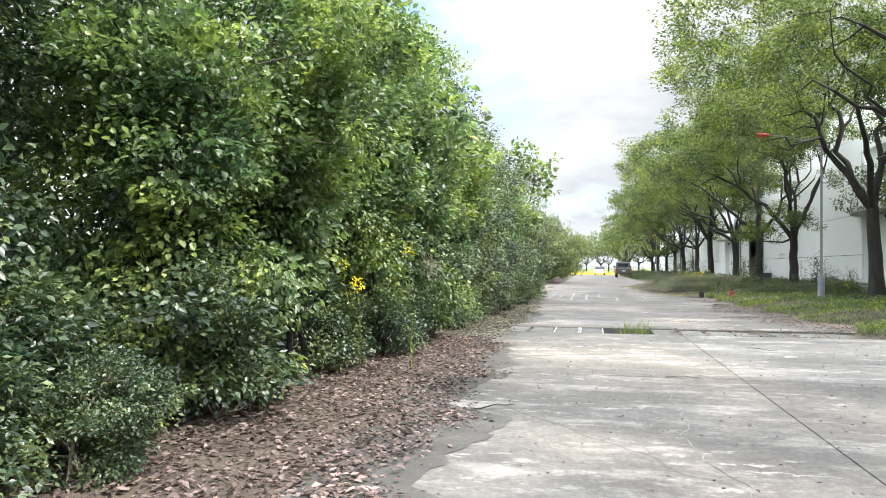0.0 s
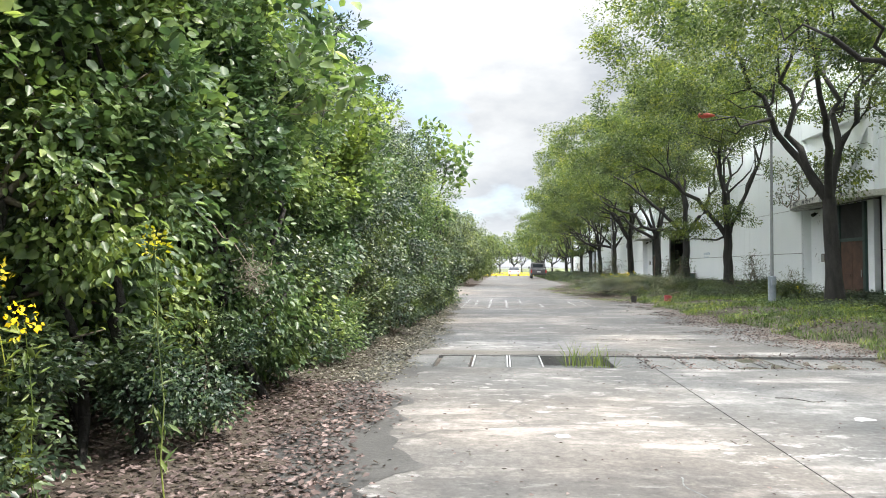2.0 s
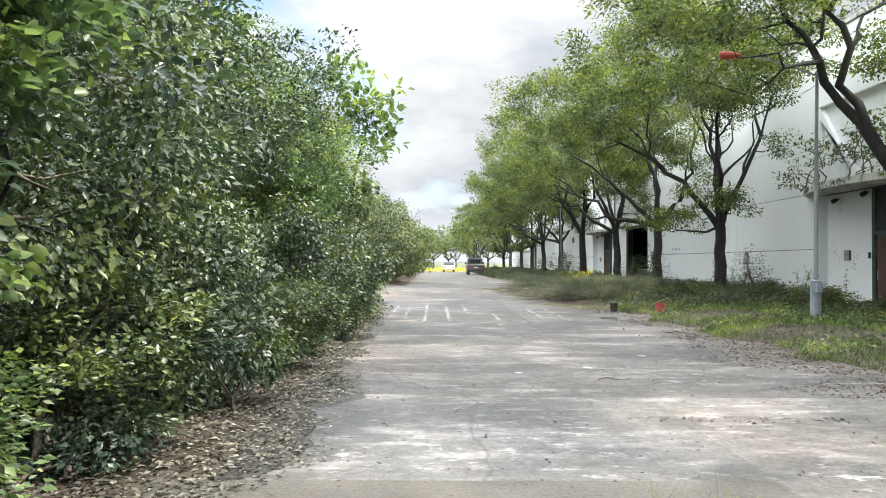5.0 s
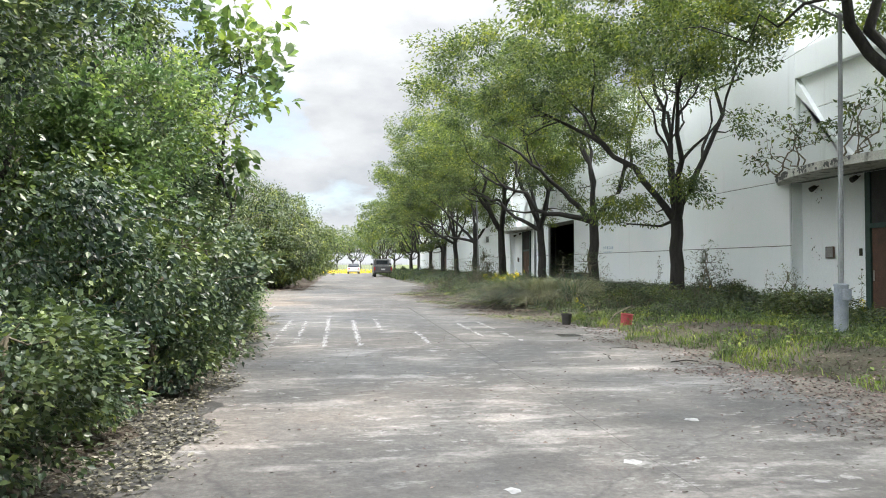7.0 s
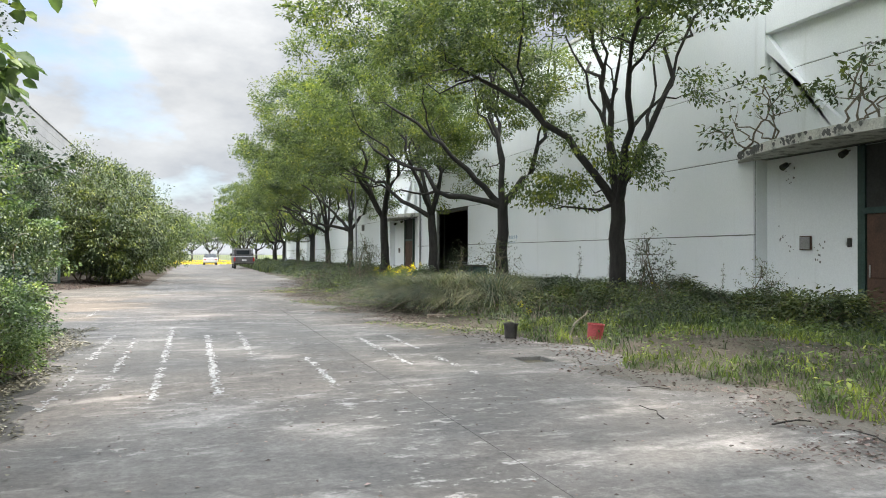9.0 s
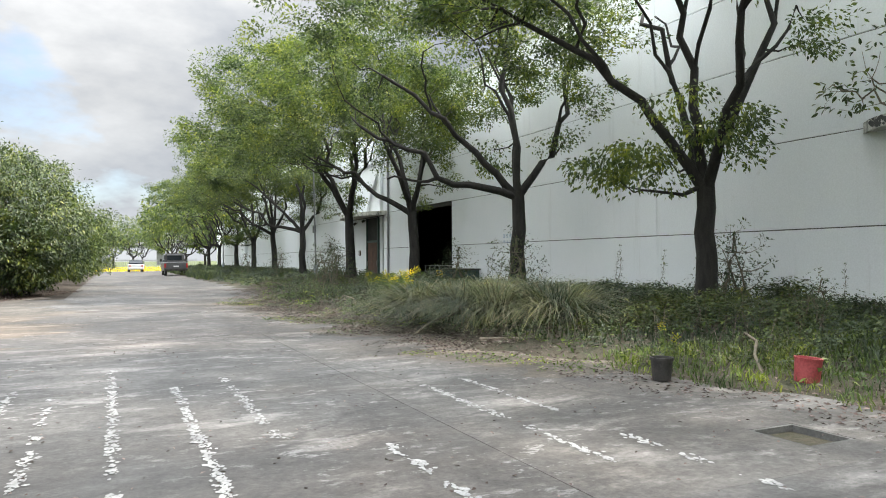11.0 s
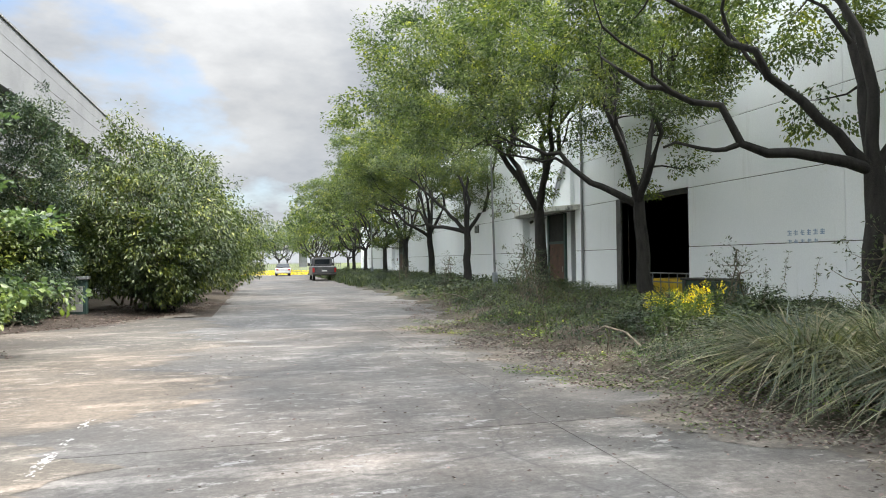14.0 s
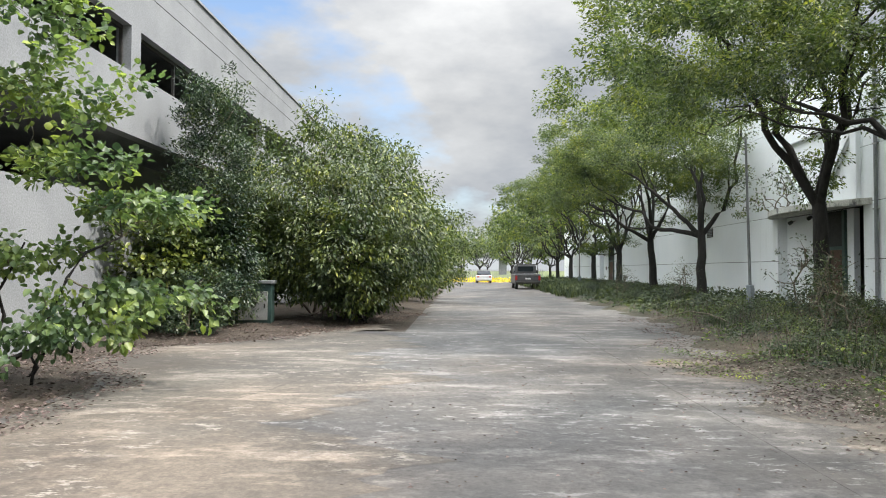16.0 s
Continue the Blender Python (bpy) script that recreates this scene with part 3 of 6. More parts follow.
ENT = ((28.2, 34.2), (60.0, 66.0), (96.0, 102.0))


def wall_run(y0, y1, z0, z1):
    part("wall_core", box(WX + 0.05, WX + 0.3, y0, y1, z0, z1), M["joint"], factory)


ys = [-14.0, ENT[0][0], ENT[0][1], *GATE[:2], ENT[1][0], ENT[1][1], ENT[2][0], ENT[2][1], END]
solid = [(ys[0], ys[1]), (ys[2], ys[3]), (ys[4], ys[5]), (ys[6], ys[7]), (ys[8], ys[9])]
for y0, y1 in solid:
    wall_run(y0, y1, -0.4, ROOF)
    n = max(1, round((y1 - y0) / 5.95))
    for i in range(n):
        for z0, z1 in zip(ROWS_Z, ROWS_Z[1:]):
            a, b = y0 + (y1 - y0) * i / n, y0 + (y1 - y0) * (i + 1) / n
            part("wall_panel", box(WX, WX + 0.05, a + 0.006, b - 0.006, (z0 or -0.4) + 0.011, z1 - 0.011, 0.004), M["wall"], factory)
for (y0, y1), z0 in ((GATE[:2], GATE[2]), *((e, 3.62) for e in ENT)):
    wall_run(y0, y1, z0, ROOF)
    zs = [z0] + [z for z in ROWS_Z if z > z0 + 0.2]
    for a, b in zip(zs, zs[1:]):
        part("wall_panel", box(WX, WX + 0.05, y0 + 0.006, y1 - 0.006, a + 0.011, b - 0.011, 0.004), M["wall"], factory)
part("coping", box(WX - 0.06, WX + 0.36, -14, END, ROOF, ROOF + 0.12, 0.01), M["mould"], factory, "stained concrete coping")
# back wall, floor and ceiling carry the interior shade in their colour
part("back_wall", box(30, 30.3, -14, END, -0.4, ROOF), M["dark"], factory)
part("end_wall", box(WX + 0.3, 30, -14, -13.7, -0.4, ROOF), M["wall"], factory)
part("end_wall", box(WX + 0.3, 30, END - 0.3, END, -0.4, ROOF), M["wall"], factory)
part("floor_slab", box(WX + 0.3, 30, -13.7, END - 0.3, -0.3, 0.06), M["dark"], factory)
tagged(part("ceiling", box(WX + 0.3, 30, -13.7, END - 0.3, ROOF - 0.2, ROOF), M["dark"]), "factory roof slab, near-black for interior shade", "ceiling", kind="structure")


def entrance(y0, y1):
    """Recessed doorway under a curved canopy, with a braced frame above."""
    d = 0.36
    part("recess_wall", box(WX + d, WX + d + 0.2, y0 + 1.2, y1, -0.3, 3.62), M["wall"], factory)
    part("recess_side", box(WX + 0.05, WX + d, y1 - 0.02, y1 + 0.14, -0.3, 3.62), M["wall"], factory)
    part("recess_side", box(WX + 0.05, WX + d + 0.2, y0 - 0.1, y0 + 0.05, -0.3, 3.62), M["wall"], factory)
    yd = y1 - 2.45
    part("door_frame", box(WX + d - 0.1, WX + d - 0.002, yd - 0.16, yd, -0.2, 3.6), M["green paint"], factory, "dark green steel door frame")
    part("door_frame", box(WX + d - 0.1, WX + d - 0.002, yd - 1.95, yd - 1.79, -0.2, 3.6), M["green paint"], factory, "dark green steel door frame")
    part("door_frame", box(WX + d - 0.1, WX + d - 0.002, yd - 1.79, yd - 0.16, 2.25, 2.37), M["green paint"], factory, "dark green transom")
    # near-black panel paints the shade behind the fanlight
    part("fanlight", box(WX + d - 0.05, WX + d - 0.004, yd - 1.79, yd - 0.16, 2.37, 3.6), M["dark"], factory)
    for k in range(2):
        a = yd - 0.16 - 0.815 * (k + 1)
        leaf = part("door_leaf", box(WX + d - 0.06, WX + d - 0.005, a, a + 0.8, 0.02, 2.25, 0.004), M["rust"], factory, "rusty brown door leaf")
        part("door_rib", box(WX + d - 0.085, WX + d - 0.06, a + 0.08, a + 0.72, 1.0, 1.1, 0.004), M["rust"], leaf)
        part("door_handle", rod((WX + d - 0.11, a + 0.7 - 0.6 * k, 1.0), (WX + d - 0.11, a + 0.7 - 0.6 * k, 1.25), 0.015), M["steel"], leaf)
    # canopy slab with a bowed front
    bm = bmesh.new()
    top, bot = [], []
    k = 24
    for i in range(k + 1):
        u = i / k
        y = y1 + 0.5 - (y1 - y0 + 1.0) * u
        x = WX - 1.15 * math.sin(math.pi * u) ** 0.75
        top.append(bm.verts.new((x, y, 3.8)))
        bot.append(bm.verts.new((x, y, 3.6)))
    for i in range(k):
        bm.faces.new((top[i], top[i + 1], bot[i + 1], bot[i]))
    bm.faces.new(top)
    bm.faces.new(bot[::-1])
    part("canopy", bm, M["mould"], factory, "mould-streaked concrete door canopy")
    # braces over the canopy
    for q in ((y1 - 0.5, y1 - 0.15, 3.82, ROOF - 0.02), (y0 + 0.1, y0 + 0.45, 3.82, ROOF - 0.02)):
        part("pilaster", box(WX - 0.16, WX - 0.002, q[0], q[1], q[2], q[3], 0.012), M["wall"], factory)
    part("beam", box(WX - 0.16, WX - 0.002, y0 + 0.46, y1 - 0.51, 6.35, 7.1, 0.012), M["wall"], factory)
    m = (y0 + y1) / 2
    for s in (1, -1):
        bm = bmesh.new()
        a0, a1 = (y1 - 0.52 if s > 0 else y0 + 0.47), m + s * 0.3
        co = [(a0, 6.33), (a0, 5.95), (a1, 3.84), (a1 + s * 0.36, 3.84)]
        f = [bm.verts.new((WX - 0.14, y, z)) for y, z in co], [bm.verts.new((WX - 0.002, y, z)) for y, z in co]
        bm.faces.new(f[0])
        for i in range(4):
            bm.faces.new((f[0][i], f[0][(i + 1) % 4], f[1][(i + 1) % 4], f[1][i]))
        bmesh.ops.recalc_face_normals(bm, faces=bm.faces)
        part("brace", bm, M["wall"], factory)
    # meter box and spot lamps
    box1 = tagged(new("meter_box"), "small rusty grey meter box on the wall", "meter box")
    part("body", box(WX + d - 0.05, WX + d - 0.002, y1 - 1.28, y1 - 0.98, 1.55, 1.85, 0.01), M["rust"], box1)
    part("door", box(WX + d - 0.062, WX + d - 0.05, y1 - 1.26, y1 - 1.0, 1.57, 1.83), M["steel"], box1)
    for z, yy in ((3.42, y1 - 0.7), (3.5, y1 - 2.2)):
        spot = tagged(new("spot_lamp"), "small black spot lamp under the canopy", "lamp", "canopy spot lamps")
        part("bracket", rod((WX + d - 0.002, yy, z + 0.05), (WX + d - 0.12, yy, z), 0.015), M["black"], spot)
        part("housing", rod((WX + d - 0.1, yy, z + 0.02), (WX + d - 0.24, yy, z - 0.06), 0.06, 0.075), M["black"], spot)


for a, b in ENT:
    entrance(a, b)

switch = tagged(new("switch_box"), "small black switch box on the white wall", "switch")
part("body", box(WX + 0.33, WX + 0.358, 31.95, 32.05, 1.6, 1.78, 0.008), M["black"], switch)
rw = random.Random(31)
for yc, zc, n in ((33.75, 1.75, 9), (33.6, 1.6, 6), (32.75, 1.5, 12), (33.5, 3.2, 8), (33.3, 0.9, 4)):
    bm = bmesh.new()
    for i in range(n):
        y, z, r = yc + rw.gauss(0, 0.09), zc + rw.gauss(0, 0.16), rw.uniform(0.006, 0.03)
        bm.faces.new([bm.verts.new((WX + 0.3575 - i * 0.0002, y + r * rw.uniform(0.5, 1.1) * math.cos(a), z + r * rw.uniform(0.5, 1.3) * math.sin(a))) for a in (0.2, 1.1, 2.2, 3.0, 4.1, 5.3)])
    part("mould_spot", bm, M["joint"], factory, "black mould spots")
for yc, n in ((34.2, 30), (33.4, 40), (32.2, 26), (31.0, 30)):
    bm = bmesh.new()
    for i in range(n):
        u = min(1, max(0, (34.7 - yc - rw.gauss(0, 0.16)) / 7.0))
        y, r = 34.7 - 7.0 * u, rw.uniform(0.015, 0.05)
        x = WX - 1.15 * math.sin(math.pi * u) ** 0.75 - 0.006 - i * 0.0002
        z = 3.7 + rw.gauss(0, 0.05)
        bm.faces.new([bm.verts.new((x, y + r * math.cos(a), min(3.8, max(3.61, z + r * 1.2 * math.sin(a))))) for a in (0.2, 1.3, 2.4, 3.4, 4.6)])
    part("mould_spot", bm, M["joint"], factory, "black mould spots")
crate = tagged(new("steel_crate"), "dark green steel crate overgrown with weeds", "crate")
part("body", box(-0.32, 0.32, -0.88, 0.88, 0, 0.8, 0.02), M["green paint"], crate)
part("rim", box(-0.36, 0.36, -0.92, 0.92, 0.802, 0.86, 0.01), M["black"], crate)
for y in (-0.7, 0, 0.7):
    part("rib", box(-0.36, -0.322, y - 0.035, y + 0.035, 0.05, 0.79), M["black"], crate)
crate.matrix_basis = pose(11.0, 50.35, 0.12, 0, 0, 2)
# gate: jambs, low railing and a yellow machine inside
gate = tagged(new("door_1"), "open factory gateway, dark inside", "gateway", kind="structure")
part("jamb", box(WX - 0.02, WX + 0.32, GATE[1], GATE[1] + 0.3, -0.2, GATE[2]), M["cover"], gate, "bare grey concrete jamb")
part("lintel", box(WX + 0.06, WX + 0.28, GATE[0], GATE[1], GATE[2] - 0.16, GATE[2] - 0.003), M["black"], gate)
rail = tagged(new("railing"), "low dark steel railing inside the gateway", "railing")
for z in (0.75, 1.05):
    part("rail", rod((WX + 0.6, GATE[0] + 0.02, z), (WX + 0.6, GATE[1] - 0.02, z), 0.02), M["pole"], rail)
for i in range(9):
    y = GATE[0] + 0.05 + i * 0.5
    part("post", rod((WX + 0.6, y, 0.06), (WX + 0.6, y, 1.05), 0.018), M["pole"], rail)
skip = tagged(new("yellow_machine"), "yellow steel machine box inside the gateway", "machine")
part("body", box(WX + 0.9, WX + 2.1, GATE[0] + 0.5, GATE[1] - 0.6, 0.2, 0.85, 0.03), M["yellow paint"], skip)
for y in (GATE[0] + 0.7, GATE[1] - 0.9):
    part("skid", box(WX + 0.9, WX + 2.1, y, y + 0.15, 0.06, 0.2), M["black"], skip)

vent = tagged(new("wall_vent"), "small dark louvred vent in the white wall", "vent")
part("frame", box(WX - 0.04, WX - 0.002, 73.2, 74.0, 3.2, 3.65, 0.01), M["black"], vent)
for i in range(5):
    part("slat", box(WX - 0.06, WX - 0.04, 73.26, 73.94, 3.25 + i * 0.08, 3.29 + i * 0.08), M["pole"], vent)
for y in (59.2,):
    pipe = tagged(new("downpipe"), "grey rainwater downpipe on the factory wall", "downpipe", "downpipes")
    part("pipe", rod((WX - 0.07, y, 0.1), (WX - 0.07, y, ROOF - 0.1), 0.055, n=12), M["grey wall"], pipe)
    for z in (1.5, 3.4, 5.4, 7.4):
        part("clip", box(WX - 0.135, WX - 0.002, y - 0.07, y + 0.07, z, z + 0.04), M["steel"], pipe)

# blue notice on the wall: unreadable characters as bars
notice = tagged(new("wall_notice"), "faded blue painted notice on white wall, unreadable", "notice")
rs2 = random.Random(8)
for row, (z, h) in enumerate(((2.08, 0.13), (1.9, 0.08))):
    for i in range(6 - row):
        y = 47.9 - i * 0.21
        for k in range(3):
            part("stroke", box(WX - 0.006, WX - 0.002, y - 0.15, y - rs2.uniform(0.0, 0.06), z + h * k / 3, z + h * k / 3 + h * 0.16), M["bluesign"], notice)
        part("stroke", box(WX - 0.007, WX - 0.0025, y - 0.09, y - 0.06, z, z + h), M["bluesign"], notice)
# ---------------------------------------------------------------- building on the left
LX = -8.6
left = tagged(new("office_building"), "grey tiled two-storey building with empty windows", "building")
TOP = 8.95
Y0, Y1 = 40.0, 88.0
part("parapet", box(LX - 0.3, LX, Y0, Y1, 7.95, TOP, 0.01), M["grey wall"], left)
part("upper_band", box(LX - 0.3, LX - 0.004, Y0, Y1, 6.95, 7.94), M["grey wall"], left)
part("spandrel", box(LX - 0.3, LX, Y0, Y1, 4.5, 5.92), M["grey wall"], left)
for z in (7.945, 8.45):
    part("shadow_joint", box(LX - 0.02, LX + 0.004, Y0, Y1, z, z + 0.012), M["joint"], left)
part("coping", box(LX - 0.4, LX + 0.05, Y0, Y1, TOP, TOP + 0.06), M["steel"], left)
part("roof", box(-22, LX - 0.3, Y0, Y1, 8.2, 8.4), M["dull"], left)
part("floor_slab", box(-22, LX - 0.3, Y0, Y1, 4.5, 4.8), M["dull"], left)
part("ground_floor", box(-22, LX + 0.1, Y0, Y1, -0.4, 0.02), M["dull"], left)
part("back_wall", box(-22.3, -22, Y0, Y1, -0.4, 8.4), M["dull"], left)
part("end_wall", box(-22, LX - 0.001, Y0 - 0.3, Y0, -0.4, TOP), M["grey wall"], left)
part("end_wall", box(-22, LX - 0.001, Y1, Y1 + 0.3, -0.4, TOP), M["grey wall"], left)
part("inner_wall", box(-13.2, -13, Y0, Y1, 4.8, 8.2), M["dull"], left)
bays = [42.9, 48.0, 53.13, 58.25, 63.4, 68.5, 73.6, 78.7, 83.8]
for i, y in enumerate(bays):
    part("pier", box(LX - 0.35, LX - 0.002, y - 0.23, y + 0.23, 5.92, 6.95), M["grey wall"], left)
for a, b in zip(bays, bays[1:]):
    a, b = a + 0.23, b - 0.23
    w = part("window", box(LX - 0.27, LX - 0.2, a, b, 6.87, 6.95), M["black"], left, "empty dark window opening with thin frame")
    part("sill", box(LX - 0.27, LX - 0.2, a, b, 5.92, 5.98), M["black"], w)
    for k in range(3):
        y = a + (b - a) * (k + 0.02) / 2 * 0.98
        part("mullion", box(LX - 0.27, LX - 0.2, y, y + 0.05, 5.98, 6.87), M["black"], w)
part("ground_wall", box(LX - 0.35, LX - 0.1, 48.6, 53.3, 0.02, 3.1), M["grey wall"], left)
part("recessed_wall", box(-10.7, -10.5, 53.4, Y1, 0.02, 4.5), M["grey wall"], left)
# ---------------------------------------------------------------- trees


def lobes_points(rng, lobes, count, shell=0.72):
    """Places in the outer part of a union of ellipsoids (centre, radii)."""
    vol = np.array([r[0] * r[1] * r[2] for _, r in lobes]) ** 0.67
    pick = rng.choice(len(lobes), count * 3, p=vol / vol.sum())
    C = np.array([c for c, _ in lobes])
    R = np.array([r for _, r in lobes])
    d = unit(rng.normal(size=(count * 3, 3)))
    p = C[pick] + d * R[pick] * rng.uniform(shell, 1.0, (count * 3, 1))
    q = np.linalg.norm((p[:, None] - C[None]) / R[None], axis=2)
    q[np.arange(len(p)), pick] = 9
    return p[(q > 0.7).all(1)][:count]


def street_tree(seed, fork=2.7, lean=(0, 0), clumps=520, per=136, leaf=0.104, arms=(), sprays=()):
    """A camphor tree: forked dark trunk, spreading limbs, wide airy crown."""
    rng = np.random.default_rng(seed)
    tree = new("street_tree")
    top = np.array([lean[0], lean[1], fork])
    trunk = limb_path(rng, (0, 0, -0.15), top, 0.235, 0.17, 6, 0, 0.006)
    trunk[0] = (trunk[0][0], 0.32)
    trunk[1] = (trunk[1][0], 0.25)
    limbs = []
    for mid, end in arms:
        mid, end = top + np.array(mid), top + np.array(end)
        a1 = limb_path(rng, top - np.array([0, 0, 0.15]), mid, 0.12, 0.088, 4, 0.04, 0.02)
        a2 = limb_path(rng, mid, end, 0.088, 0.04, 6, 0.05, 0.035)
        limbs.append(a1 + a2[1:])
        for k in (1, 3):
            away = unit(a2[k][0] - top) * 1.3 + rng.normal(size=3) * 0.7
            limbs.append(limb_path(rng, a2[k][0], a2[k][0] + away + np.array([0, 0, 0.9]), a2[k][1] * 0.7, 0.022, 5, -0.04, 0.04))
    n = 0 if arms else rng.integers(4, 6)
    turn = rng.uniform(0, 6.28)
    for i in range(n):
        a = turn + 6.28 * i / n + rng.uniform(-0.35, 0.35)
        reach = rng.uniform(2.2, 4.0)
        end = top + np.array([math.cos(a) * reach - 0.5, math.sin(a) * reach * 0.9, rng.uniform(3.0, 5.2)])
        path = limb_path(rng, top - np.array([0, 0, 0.12]), end, rng.uniform(0.085, 0.13), 0.045, 8, rng.uniform(-0.16, 0.02), 0.03)
        limbs.append(path)
        for k in (3, 5):
            b = a + rng.uniform(-1.0, 1.0)
            e2 = path[k][0] + np.array([math.cos(b) * 1.9, math.sin(b) * 1.9, rng.uniform(0.9, 2.4)])
            limbs.append(limb_path(rng, path[k][0], e2, path[k][1] * 0.75, 0.03, 6, -0.06, 0.04))
    part("trunk", tubes("trunk", [trunk], M["bark"], 12), None, tree, "dark rough trunk")
    lobes = []
    for i in range(20):
        a = rng.uniform(0, 6.28)
        rr = 5.0 * math.sqrt(rng.uniform(0.05, 1))
        z = 7.6 + (1 - (rr / 4.7) ** 2) * 1.9 - rng.uniform(0, 2.6)
        lobes.append((np.array([math.cos(a) * rr - 1.8, math.sin(a) * rr, z]), np.array([1.8, 1.7, 1.1]) * rng.uniform(0.75, 1.2)))
    lobes.append((np.array([-1.7, 0, 9.3]), np.array([2.6, 2.4, 1.4])))
    tips = lobes_points(rng, lobes, clumps, 0.55)
    low = []
    for i in range(2):
        a = rng.uniform(0, 6.28)
        c = top + np.array([math.cos(a) * 1.2, math.sin(a) * 1.2, rng.uniform(0.3, 1.3)])
        low.append(c + rng.normal(size=(4, 3)) * np.array([0.4, 0.4, 0.25]))
    for c, r in sprays:
        low.append(top + np.array(c) + rng.normal(size=(7, 3)) * np.array(r))
    tips = np.concatenate([tips] + low)
    tips = tips[(tips[:, 0] < 1.5) | (tips[:, 2] > 8.9)]
    limbs = [[(np.array([min(c[0], 1.55), c[1], c[2]]), r) for c, r in path] for path in limbs]
    fine = branch_out(rng, [trunk, *limbs], list(tips[::3]), 0.008)
    for path in limbs:
        part("limb", tubes("limb", [path], M["bark"], 8), None, tree)
    tagged(part("branch_work", tubes("branch_work", fine, M["bark"], 5), None, tree), kind="stuff")
    heart = np.array([-1.0, 0, 5.5])
    data = tuft(rng, tips, rng.uniform(0.3, 0.66, len(tips)), per, heart, leaf, leaf * 0.46, 0.25, 0.55)
    part("crown", leaves("crown", *data, M["camphor"]), None, tree, "airy crown of small glossy green leaves")
    return tagged(tree, "mature camphor tree with dark forked trunk", "tree", "row of street trees")


def grown_bush(name, seed, lobes, clumps, per, mat, leaf, label, category, stems=5, clump=(0.22, 0.45), fine=True, group="", droop=0.3, shell=0.6, wood=None, every=3, spray=0.14, hollow=0.0):
    """A bushy tree: several stems and a crown of leaf clumps on the given lobes."""
    rng = np.random.default_rng(seed)
    ob = new(name)
    tips = lobes_points(rng, lobes, clumps, shell)
    mid = np.mean([c for c, _ in lobes], axis=0)
    far = rng.random(len(tips)) < spray
    tips[far] += (tips[far] - mid) * rng.uniform(0.06, 0.24, (far.sum(), 1)) + np.array([0, 0, 0.12])
    tips = tips[tips[:, 2] > 0.12]
    if hollow:
        ph = rng.uniform(0, 6.28, 4)
        lump = np.sin(tips[:, 0] * 2.6 + ph[0] + 1.3 * np.sin(tips[:, 2] * 1.9 + ph[1])) + np.sin(tips[:, 1] * 2.3 + ph[2] + 1.2 * np.sin(tips[:, 2] * 2.4 + ph[3])) + rng.normal(size=len(tips)) * 0.25
        tips = tips[lump > np.quantile(lump, hollow)]
    trunks = []
    for i in range(stems):
        a = 6.28 * i / stems + rng.uniform(-0.4, 0.4)
        foot = np.array([math.cos(a) * 0.18 * stems ** 0.5, math.sin(a) * 0.18 * stems ** 0.5, -0.1])
        c, r = lobes[i % len(lobes)]
        h = max(c[2], 0.4)
        trunks.append(limb_path(rng, foot, (c[0] * 0.8, c[1] * 0.8, h + r[2] * 0.5), 0.018 + 0.011 * h, 0.012, 7, 0, 0.04))
    fine_paths = branch_out(rng, trunks, list(tips[::every]), 0.006)
    for path in trunks:
        part("stem", tubes("stem", [path], wood or M["bark"], 7), None, ob)
    tagged(part("twig_work", tubes("twig_work", fine_paths, wood or M["twig"], 4), None, ob), kind="stuff")
    heart = np.array([mid[0], mid[1], mid[2] * 0.7])
    far = np.linalg.norm(tips - mid, axis=1) > np.quantile(np.linalg.norm(tips - mid, axis=1), 0.9)
    data = tuft(rng, tips, rng.uniform(*clump, len(tips)) * np.where(far, 0.75, 1.0), per, heart, leaf[0], leaf[1], droop, 0.65)
    part("crown", leaves("crown", *data, mat, fine), None, ob)
    return tagged(ob, label, category, group)


ZR = 0.2
tree_a = street_tree(11, 2.6, (0.0, 0.0), sprays=(((-2.0, 0.3, 0.1), (0.4, 0.3, 0.2)), ((-1.3, 0.2, 0.4), (0.35, 0.3, 0.16)), ((0.3, -0.2, 0.8), (0.5, 0.4, 0.25))), arms=(((-1.1, 0.5, 1.6), (-3.6, 1.6, 3.4)), ((0.45, -0.2, 1.2), (1.5, -0.7, 4.6)), ((-0.1, 0.2, 1.5), (-0.6, 0.4, 5.0)), ((0.3, 0.8, 1.3), (0.8, 2.6, 4.2)), ((-0.4, -0.9, 1.2), (-1.3, -2.6, 4.0))))
tree_b = street_tree(23, 3.1, (-0.15, 0.2), arms=(((-1.3, 0.5, 0.6), (-3.6, 1.4, 2.2)), ((-0.3, 0.1, 1.3), (-0.9, 0.4, 4.8)), ((0.35, 0.2, 1.3), (0.9, 0.8, 4.8)), ((0.2, -0.8, 1.1), (0.6, -2.4, 4.0)), ((-0.6, -0.7, 1.4), (-2.2, -2.0, 4.2))))
tree_c = street_tree(37, 3.05, (0.0, -0.05), arms=(((-1.7, 0.6, 0.2), (-4.1, 1.5, 1.8)), ((-1.1, 0.4, 1.1), (-3.5, 1.3, 3.2)), ((-0.1, 0.0, 1.7), (-0.5, 0.2, 5.2)), ((0.2, 0.4, 1.5), (0.5, 1.6, 4.8)), ((0.9, -0.35, 1.0), (2.1, -0.8, 4.8))))
